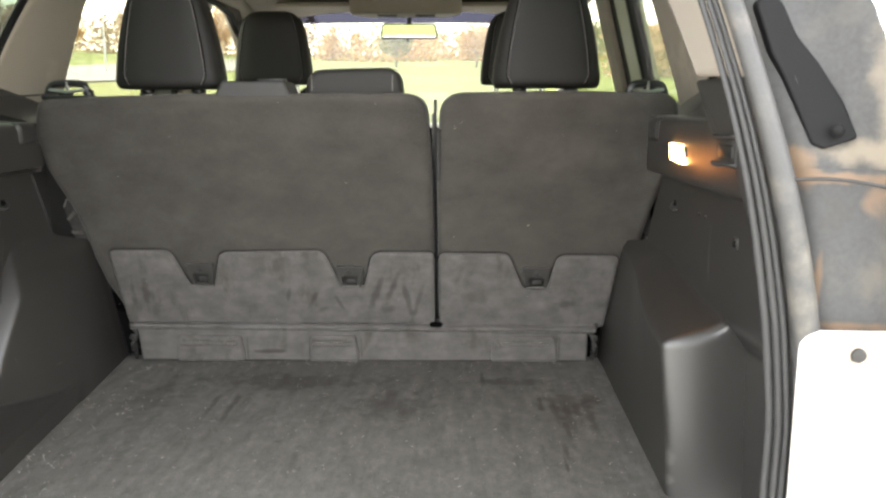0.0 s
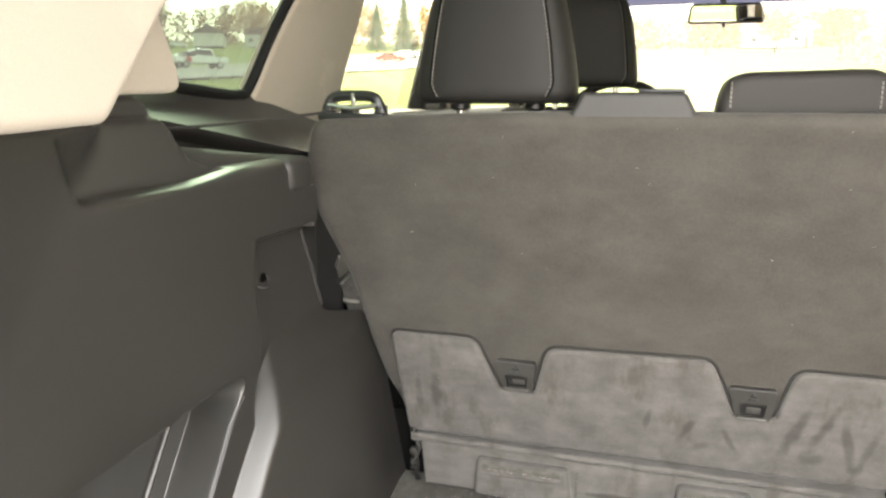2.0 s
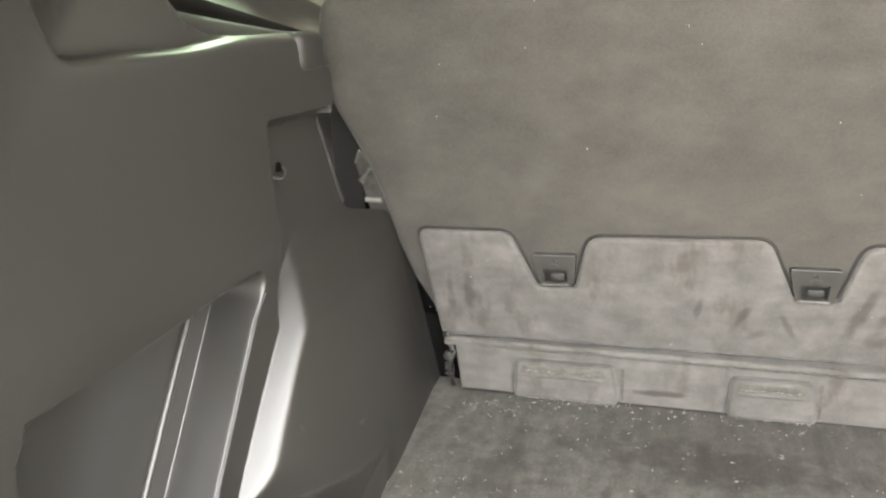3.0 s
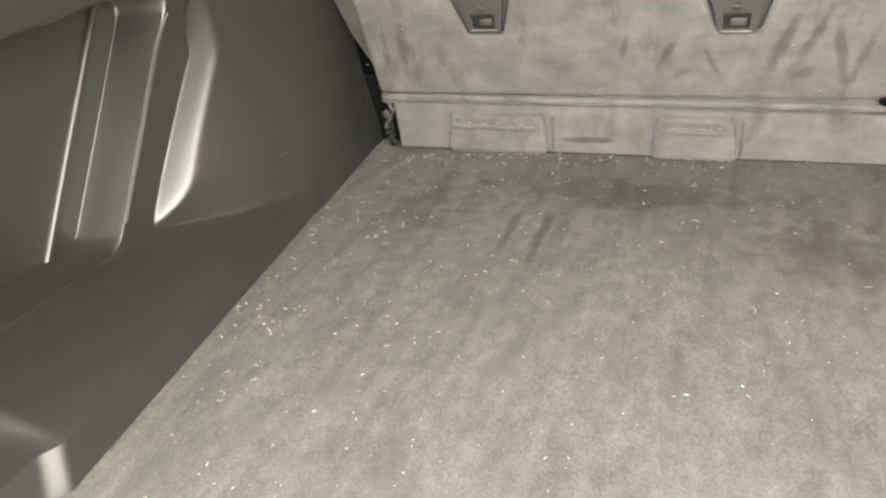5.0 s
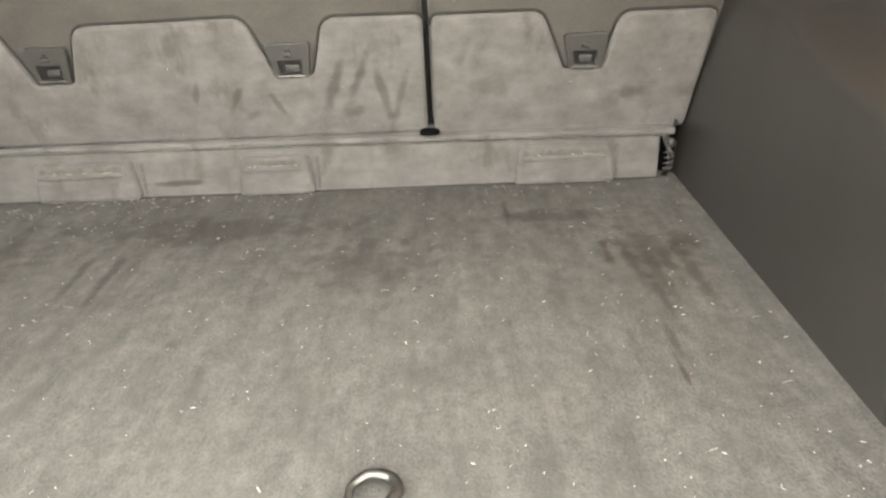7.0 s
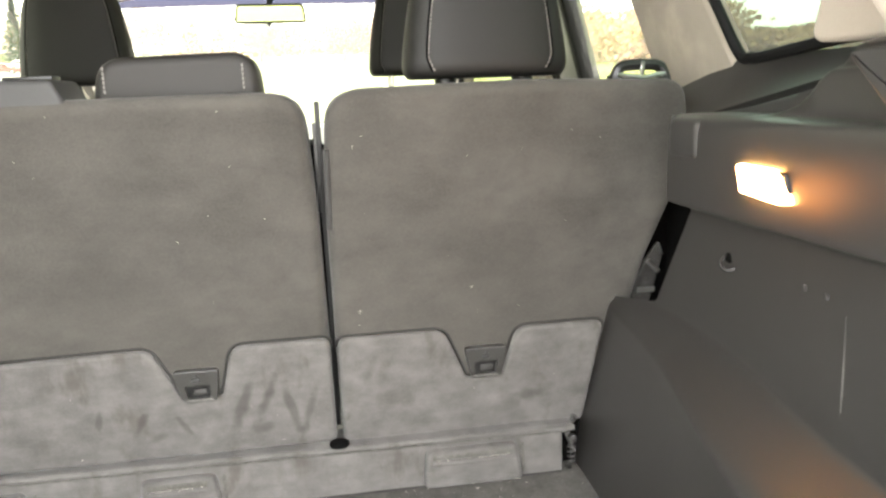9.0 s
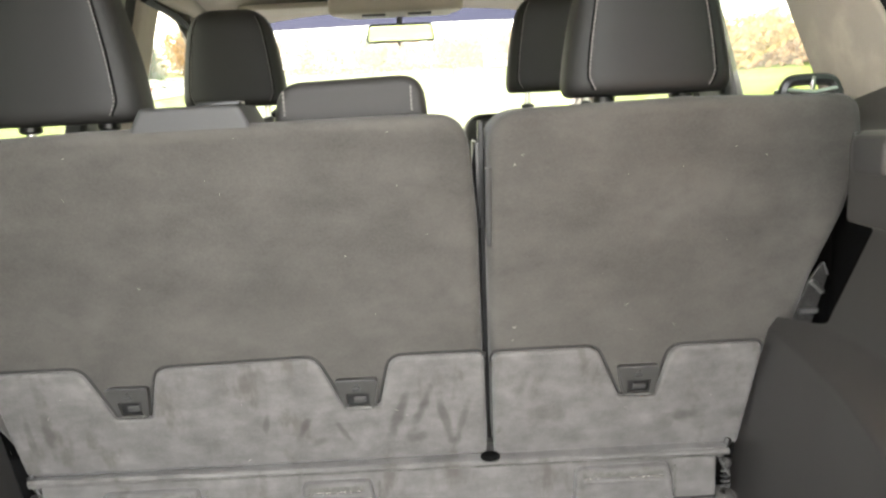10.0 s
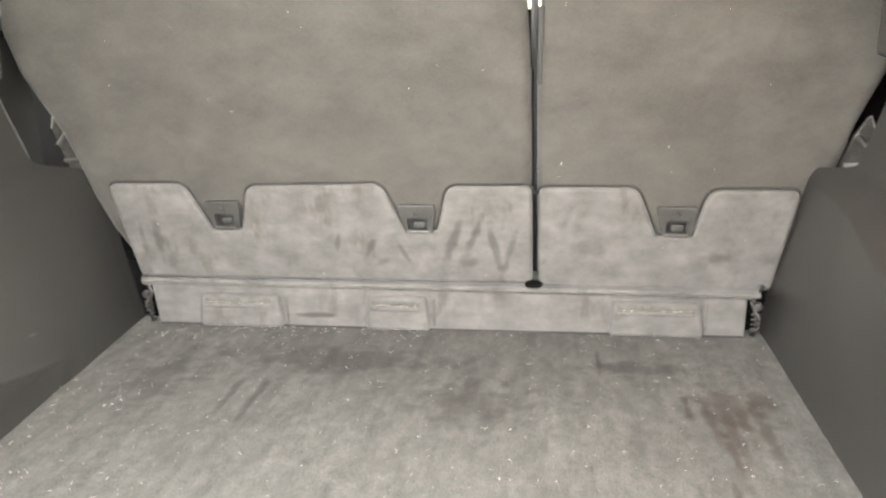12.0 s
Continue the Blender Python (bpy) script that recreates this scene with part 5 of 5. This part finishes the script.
def build_tailgate():
    """Unseen raised tailgate, which closes the place above the loading edge; its window lets light reach the trim."""
    def gate(u0, u1, x0, x1, thick, lift):
        rows = [[(mix(x0, x1, i / 8), mix(-0.66, -1.32, mix(u0, u1, k / 6)), 1.77 + lift + 0.80 * mix(u0, u1, k / 6) - 0.06 * (mix(x0, x1, i / 8) / 0.6) ** 2) for i in range(9)] for k in range(7)]
        bm = sheet(rows, towards=(0, 0, -1))
        up = bmesh.ops.extrude_face_region(bm, geom=list(bm.faces))
        bmesh.ops.translate(bm, vec=(0, 0, thick), verts=[v for v in up["geom"] if isinstance(v, bmesh.types.BMVert)])
        bmesh.ops.recalc_face_normals(bm, faces=bm.faces)
        return bm

    lining = part("ceiling_tailgate", merge(gate(0.0, 0.06, -0.62, 0.62, 0.06, 0), gate(0.60, 1.0, -0.62, 0.62, 0.06, 0), gate(0.06, 0.60, -0.62, -0.54, 0.06, 0), gate(0.06, 0.60, 0.54, 0.62, 0.06, 0)), PLASTIC_SOFT)
    tagged(lining, "unseen raised tailgate with a dark plastic lining", "tailgate", kind="structure")
    part("rear_window", gate(0.06, 0.60, -0.54, 0.54, 0.004, 0.04), GLASS_REAR, lining, "unseen rear window glass, tinted lightly to brighten the trim")


build_tailgate()


# ---- floor hook and litter ----
def build_floor_hook():
    t = thing("floor_hook", (0.12, -0.63, FLOOR), "shiny dark steel tie-down hook lying on the cargo carpet", "hook")
    pts = curve_points([(0.094, -0.606, 0.726), (0.097, -0.595, 0.729), (0.108, -0.588, 0.731), (0.122, -0.591, 0.730), (0.127, -0.602, 0.729), (0.121, -0.614, 0.728), (0.117, -0.626, 0.727)], 6)
    part("hook_bend", tube(pts, [0.0028 + 0.0016 * min(1, k / 14) for k in range(len(pts))], 10), HOOK, t)
    part("collar", rbox((0.015, 0.012, 0.008), 0.003, 3, (0.118, -0.634, 0.7262)), STEEL_WORN, t, "steel collar")
    part("shank", rbox((0.017, 0.040, 0.007), 0.003, 3, (0.118, -0.658, 0.7250)), STEEL_WORN, t)
    for side in (-1, 1):
        knob = lathe([(0.0012, -0.0046), (0.0040, -0.0030), (0.0050, 0.0), (0.0040, 0.0030), (0.0012, 0.0046)], 12)
        part("knob", moved(knob, pose(0.118 + side * 0.0115, -0.637, 0.7258)), HOOK, t)


build_floor_hook()


def build_lint():
    """Pale flecks and fibres strewn on the carpet."""
    rng = random.Random(4)
    bm = bmesh.new()

    def fleck(p, u, v, size, long):
        a = rng.uniform(0, math.pi)
        d = u * math.cos(a) + v * math.sin(a)
        e = u * -math.sin(a) + v * math.cos(a)
        n = u.cross(v)
        pts = [p + d * size * long * i + e * size * j + n * 0.0004 for i, j in ((-1, -0.5), (0.9, -0.6), (1, 0.5), (-0.8, 0.6))]
        top = p + n * (0.0004 + size * 0.8)
        vs = [bm.verts.new(q) for q in pts]
        t = bm.verts.new(top)
        for k in range(4):
            bm.faces.new((vs[k], vs[(k + 1) % 4], t))
        bm.faces.new(list(reversed(vs)))

    X, Y, Z = Vector((1, 0, 0)), Vector((0, 1, 0)), Vector((0, 0, 1))
    for _ in range(860):
        y = -0.80 * rng.random() ** 1.3
        x = rng.uniform(-0.46, 0.47)
        fleck(Vector((x, y, FLOOR + 0.001)), X, Y, rng.uniform(0.00025, 0.0009) * rng.uniform(0.6, 1.0), rng.choice((1, 1, 1, 1.8, 3.5)))
    for cx, cy, n in ((-0.32, -0.012, 40), (-0.06, -0.014, 25), (-0.20, -0.03, 30), (0.33, -0.012, 14), (-0.40, -0.05, 24), (-0.20, -0.10, 20), (-0.44, -0.25, 25), (-0.42, -0.45, 30), (0.46, -0.02, 8)):
        for _ in range(n):
            fleck(Vector((cx + rng.gauss(0, 0.045), min(-0.010, cy + rng.gauss(0, 0.02)), FLOOR + 0.001)), X, Y, rng.uniform(0.0004, 0.0010), rng.choice((1, 1, 2, 3)))
    up = Vector((0, LEAN, 1)).normalized()
    for _ in range(46):
        z = rng.uniform(0.80, 1.25)
        x = rng.uniform(-0.50, 0.52)
        off = -0.0095 if z < 0.94 else -0.0005
        fleck(Vector((x, LEAN * (z - 0.9) + off, z)), X, up, rng.uniform(0.00025, 0.0006), rng.choice((1, 1, 2, 4)))
    for x0, x1 in ((-0.365, -0.262), (-0.090, -0.02), (0.285, 0.39)):
        for _ in range(24):
            fleck(Vector((rng.uniform(x0, x1), rng.uniform(-0.0185, -0.0150), 0.7642)), X, Y, rng.uniform(0.0004, 0.0010), 1)
    for _ in range(70):
        near = rng.random() < 0.5
        x, y = (rng.gauss(-0.42, 0.04), rng.uniform(-0.65, -0.03)) if near else (rng.uniform(-0.44, 0.46), -0.78 * rng.random() ** 1.2)
        x = max(-floor_half(y, -1) + 0.006, x)
        a, bend, long = rng.uniform(0, 6.283), rng.uniform(-2.6, 2.6), rng.uniform(0.004, 0.011)
        q, line = Vector((x, y, FLOOR + 0.0016)), []
        for k in range(6):
            line.append(q.copy())
            d = a + bend * k / 5
            q += Vector((math.cos(d), math.sin(d), rng.uniform(-0.05, 0.08))) * long / 5
        fibre = tube(line, 0.00016, 4)
        bm = merge(bm, fibre)
    bmesh.ops.recalc_face_normals(bm, faces=bm.faces)
    tagged(part("lint", bm, LINT, smooth=0), "pale lint and crumbs strewn over the carpet", "lint", kind="stuff")


build_lint()


# ---- outside ----
def ground_z(x, y):
    r = math.hypot(x, y)
    rise = 0.05 * (min(r, 95.0) - 4.0) + 0.080 * (min(max(r, 95.0), 300.0) - 95.0) + 0.01 * max(0.0, r - 300.0)
    return max(0.0, rise) * step(-30, 10, y)


def build_ground():
    rings = [0.5, 2, 3.5, 6, 10, 16, 24, 34, 46, 60, 76, 88, 95, 104, 120, 145, 175, 220, 260, 300, 380, 600, 1000, 1800]
    rows = []
    for r in rings:
        rows.append([(r * math.sin(2 * math.pi * k / 96), r * math.cos(2 * math.pi * k / 96), ground_z(r * math.sin(2 * math.pi * k / 96), r * math.cos(2 * math.pi * k / 96))) for k in range(97)])
    bm = sheet(rows)
    bmesh.ops.remove_doubles(bm, verts=bm.verts, dist=1e-4)
    hole = [v for v in bm.verts if v.co.xy.length < 0.6]
    bm.faces.new(sorted(hole, key=lambda v: math.atan2(v.co.y, v.co.x)))
    bm.normal_update()
    tagged(part("ground", bm, GRASS), "mown yellow-green grass rising away from the car", "grass", kind="structure")

    def ribbon(name, a, b, width, mat, label, lift=0.04):
        a, b = Vector(a), Vector(b)
        side = Vector((-(b - a).y, (b - a).x)).normalized() * width / 2
        rows = []
        count = 60
        for k in range(count + 1):
            p = a.lerp(b, k / count)
            rows.append([(*(p + side * s), ground_z(*(p + side * s)) + lift) for s in (-1, -0.6, -0.2, 0.2, 0.6, 1)])
        tagged(part(name, sheet(rows), mat), label, name, kind="structure")

    # Unseen ground round the car, added as a reflector for rear-facing surfaces.
    ribbon("pavement", (0, -40), (0, 9), 22, BOUNCE_GROUND, "unseen pale car park ground that bounces light into the car", 0.02)
    ribbon("road", (-33, -60), (-50, 190), 24, ASPHALT, "pale asphalt street beside the grass", 0.15)


build_ground()


def at_az(az, r):
    x, y = r * math.sin(radians(az)), r * math.cos(radians(az))
    return Vector((x, y, ground_z(x, y)))


def leafy(rng, centre, radius, count, size):
    """A cloud of small leaf clumps, thinner towards its edge."""
    bm = bmesh.new()
    for _ in range(count):
        while True:
            p = Vector((rng.uniform(-1, 1), rng.uniform(-1, 1), rng.uniform(-1, 1)))
            if p.length < 1 and noise.noise(p * 2.2 + centre) > -0.25:
                break
        p = centre + Vector((p.x * radius[0], p.y * radius[1], p.z * radius[2]))
        s = size * rng.uniform(0.5, 1.3)
        a = Vector((rng.gauss(0, 1), rng.gauss(0, 1), rng.gauss(0, 1))).normalized()
        b = a.orthogonal().normalized()
        c = a.cross(b)
        vs = [bm.verts.new(p + q) for q in (b * s, c * s * 0.7, -b * s, -c * s * 0.8)]
        bm.faces.new(vs)
    return bm


def build_tree(at, height, spread, leaf_mat, label, seed, bare=0.0):
    rng = random.Random(seed)
    t = thing("tree", at, label, "tree", "roadside trees")
    at = Vector(at)
    trunk = [at + Vector((0.15 * math.sin(k), 0.1 * math.cos(2 * k), height * 0.75 * k / 6)) for k in range(7)]
    wood = [tube(trunk, [height * 0.028 * (1 - 0.13 * k) for k in range(7)], 7)]
    for k in range(9):
        a, h = rng.uniform(0, 6.28), rng.uniform(0.25, 0.7)
        base = at + Vector((0, 0, height * h))
        tip = base + Vector((math.cos(a) * spread * 0.8, math.sin(a) * spread * 0.8, height * rng.uniform(0.1, 0.25)))
        wood.append(tube([base, base.lerp(tip, 0.5) + Vector((0, 0, 0.2)), tip], [height * 0.011, height * 0.007, height * 0.002], 5))
    part("trunk", merge(*wood), BARK, t)
    part("crown", leafy(rng, at + Vector((0, 0, height * 0.62)), (spread, spread, height * 0.40), int(4200 * (1 - bare)), height * 0.019), leaf_mat, t, smooth=0)


def build_spruce(at, height, seed):
    rng = random.Random(seed)
    t = thing("spruce", at, "blue-green conical spruce beside the road", "tree", "roadside trees")
    at = Vector(at)
    part("trunk", tube([at, at + Vector((0, 0, height * 0.97))], [height * 0.02, height * 0.003], 7), BARK, t)
    bm = bmesh.new()
    for _ in range(2600):
        f = rng.random() ** 1.5
        r = height * 0.30 * (1 - f) * rng.uniform(0.35, 1.0) + 0.02
        a = rng.uniform(0, 6.283)
        p = at + Vector((r * math.cos(a), r * math.sin(a), height * (0.08 + 0.92 * f) - 0.15 * r))
        d = Vector((math.cos(a), math.sin(a), -0.35)) * height * 0.035
        e = Vector((-math.sin(a), math.cos(a), 0.1)) * height * 0.014
        bm.faces.new([bm.verts.new(p + q) for q in (-d - e, -d + e, d)])
    part("crown", bm, NEEDLES, t, smooth=0)


def build_car(at, turn, paint, label, pickup=False):
    t = thing("pickup_truck" if pickup else "parked_car", at, label, "pickup" if pickup else "car", "cars along the road")
    m = Matrix.Translation(at) @ Matrix.Rotation(turn, 4, "Z")
    if pickup:
        prof = [(-2.8, 0.50), (2.7, 0.50), (2.75, 1.12), (1.35, 1.22), (0.85, 1.88), (-0.75, 1.90), (-0.85, 1.28), (-2.8, 1.26)]
    else:
        prof = [(-2.2, 0.40), (2.2, 0.40), (2.25, 0.80), (1.1, 0.95), (0.45, 1.42), (-1.0, 1.45), (-1.7, 1.0), (-2.25, 0.92)]
    bm = slab(fillet(prof, 0.12, 4), 1.8, 0.12, 3, both=True)
    part("body", moved(bm, m @ Matrix.Translation((0, -0.9, 0))), paint, t)
    top = prof[4][1]
    glassy = fillet([(prof[3][0] - 0.25, prof[3][1] + 0.02), (prof[4][0] - 0.05, top - 0.10), (prof[5][0] + 0.05, top - 0.10), (prof[6][0] + 0.25, prof[6][1] + 0.02)], 0.05)
    for y in (-0.915, 0.905):
        part("side_window", moved(slab(glassy, 0.01, 0.002), m @ Matrix.Translation((0, y, 0))), CAR_GLASS, t)
    for wx in (prof[0][0] + 1.0, prof[1][0] - 0.95):
        for y in (-0.82, 0.82):
            wheel = lathe([(0.20, -0.11), (0.35, -0.10), (0.36, 0.0), (0.35, 0.10), (0.20, 0.11)], 20)
            w = part("wheel", moved(wheel, m @ pose(wx, y, 0.36, 90)), RUBBER_BLACK, t)
            part("rim", moved(lathe([(0.05, -0.125), (0.20, -0.12), (0.21, 0.12), (0.05, 0.125)], 16), m @ pose(wx, y, 0.36, 90)), GALVANISED, w)
    if pickup:
        part("round_mark", moved(lathe([(0.30, 0), (0.29, 0.012), (0.02, 0.013)], 20), m @ pose(-1.5, -0.905, 0.84, 90)), CAR_RED, t, "round red mark on the bed side")
    for y in (-0.7, 0.7):
        part("tail_lamp", moved(rbox((0.06, 0.2, 0.25), 0.02, 2, (prof[0][0] - 0.02, y, 0.85)), m), CAR_RED, t)


def build_house(at, turn, label, size=(11, 7, 3.2)):
    t = thing("house", at, label, "house", "far houses")
    m = Matrix.Translation(at) @ Matrix.Rotation(turn, 4, "Z")
    w, d, h = size
    part("wall", moved(rbox((w, d, h), 0.03, 1, (0, 0, h / 2)), m), SIDING, t)
    o = [Vector((-d / 2 - 0.5, h - 0.05)), Vector((d / 2 + 0.5, h - 0.05)), Vector((0, h + d * 0.28))]
    roof = slab(o, w + 0.8, 0.03, 1, both=True)
    for v in roof.verts:
        v.co = (v.co.y - w / 2 - 0.4, v.co.x, v.co.z)
    bmesh.ops.recalc_face_normals(roof, faces=roof.faces)
    part("roof", moved(roof, m), SHINGLE, t)
    for k in range(3):
        win = part("window", moved(rbox((1.3, 0.08, 1.2), 0.02, 1, (-w * 0.32 + k * w * 0.3, -d / 2 - 0.03, 1.7)), m), PAINT, t)
        part("pane", moved(rbox((1.1, 0.04, 1.0), 0.01, 1, (-w * 0.32 + k * w * 0.3, -d / 2 - 0.07, 1.7)), m), CAR_GLASS, win)
    part("door", moved(rbox((0.95, 0.08, 2.05), 0.02, 1, (w * 0.42, -d / 2 - 0.03, 1.03)), m), SHINGLE, t)


def build_woods(rng, az0, az1, r0, r1, high, clumps, mat, label):
    """A belt of trees too far and too many to tell apart."""
    bm = bmesh.new()
    for k in range(clumps):
        c = at_az(rng.uniform(az0, az1), rng.uniform(r0, r1))
        tall = high * rng.uniform(0.6, 1.1)
        for _ in range(110):
            f = rng.random()
            p = c + Vector((rng.gauss(0, 2.2), rng.gauss(0, 2.2), 0)) * (1.1 - 0.7 * f) + Vector((0, 0, tall * f))
            a = Vector((rng.gauss(0, 1), rng.gauss(0, 1), rng.gauss(0, 1))).normalized() * rng.uniform(0.25, 0.6)
            b = a.orthogonal().normalized() * a.length
            bm.faces.new([bm.verts.new(p + q) for q in (a, b, -a, -b)])
    tagged(part("woods", bm, mat, smooth=0), label, "woods", kind="stuff")


def build_surroundings():
    rng = random.Random(11)
    for k, (az, r, h, mat, word) in enumerate((
            (-62, 120, 10, LEAF_GREEN, "dull green"), (-52, 190, 12, LEAF_BROWN, "brown"), (-42, 215, 13, LEAF_GREEN, "dull green"), (-37.5, 222, 13, LEAF_BROWN, "brown"),
            (-30.5, 215, 12, LEAF_ORANGE, "orange"), (-26.5, 205, 11, LEAF_ORANGE, "orange"), (-22, 200, 12, LEAF_BROWN, "brown"), (-17, 190, 12, LEAF_ORANGE, "orange"),
            (-12, 180, 11, LEAF_ORANGE, "orange"), (-4, 150, 8, LEAF_GREEN, "green"), (2, 145, 8, LEAF_ORANGE, "orange"), (6.5, 150, 8, LEAF_ORANGE, "orange"), (10.5, 140, 8, LEAF_GREEN, "green"))):
        build_tree(at_az(az, r), h, h * 0.45, mat, f"autumn tree with {word} leaves beyond the street", 20 + k, 0.1)
    build_spruce(at_az(-19.6, 170), 14, 3)
    build_spruce(at_az(-21.6, 178), 11, 5)
    build_woods(rng, -70, -10, 235, 290, 12, 170, LEAF_BROWN, "far belt of brown autumn woods on the rise")
    build_woods(rng, -10, 13, 190, 260, 9, 90, LEAF_ORANGE, "far belt of orange and yellow autumn scrub")
    build_woods(rng, 13, 30, 96, 125, 6.5, 90, LEAF_PEACH, "belt of pale peach autumn trees at the field edge")
    build_woods(rng, 29, 75, 100, 130, 2.6, 150, LEAF_PEACH, "low belt of pale trees at the field edge")
    p = at_az(-24.3, 110)
    pole = thing("light_pole", p, "tall grey street light pole by the road", "light pole")
    part("mast", tube([p, p + Vector((0, 0, 10))], [0.16, 0.09], 10), GALVANISED, pole)
    part("arm", tube(curve_points([p + Vector((0, 0, 9.8)), p + Vector((0.6, 0, 10.4)), p + Vector((1.8, 0, 10.6))], 4), 0.05, 8), GALVANISED, pole)
    part("lamp_head", rbox((0.7, 0.28, 0.14), 0.04, 2, p + Vector((2.1, 0, 10.6))), GALVANISED, pole)
    p = at_az(36.5, 70)
    pole = thing("light_pole", p, "grey street light pole at the field edge", "light pole")
    part("mast", tube([p, p + Vector((0, 0, 10))], [0.16, 0.09], 10), GALVANISED, pole)
    part("lamp_head", rbox((0.7, 0.28, 0.14), 0.04, 2, p + Vector((0.2, 0, 10.05))), GALVANISED, pole)
    lift = Vector((0, 0, 0.15))
    build_car(at_az(-34.5, 80) + lift, radians(60), CAR_WHITE, "white pickup truck on the street", True)
    build_car(at_az(-19.4, 132), radians(12), CAR_WHITE, "white car beyond the grass")
    build_car(at_az(-18.0, 140), radians(10), CAR_WHITE, "white car beyond the grass")
    build_car(at_az(-35.6, 195), radians(30), CAR_WHITE, "white parked car near the house")
    build_car(at_az(-36.8, 196), radians(30), CAR_WHITE, "white parked car near the house")
    build_car(at_az(-29.0, 150), radians(25), CAR_WHITE, "white car beyond the street")
    build_car(at_az(-20.7, 116), radians(15), CAR_RED, "red car beyond the grass")
    build_house(at_az(-33.4, 200), radians(118), "pale house with a low brown roof on the rise")
    build_house(at_az(-29.6, 215), radians(15), "pale house half hidden behind trees", (9, 7, 3.2))
    build_house(at_az(6.5, 185), radians(-5), "pale house behind the autumn scrub", (14, 8, 3.4))


build_surroundings()
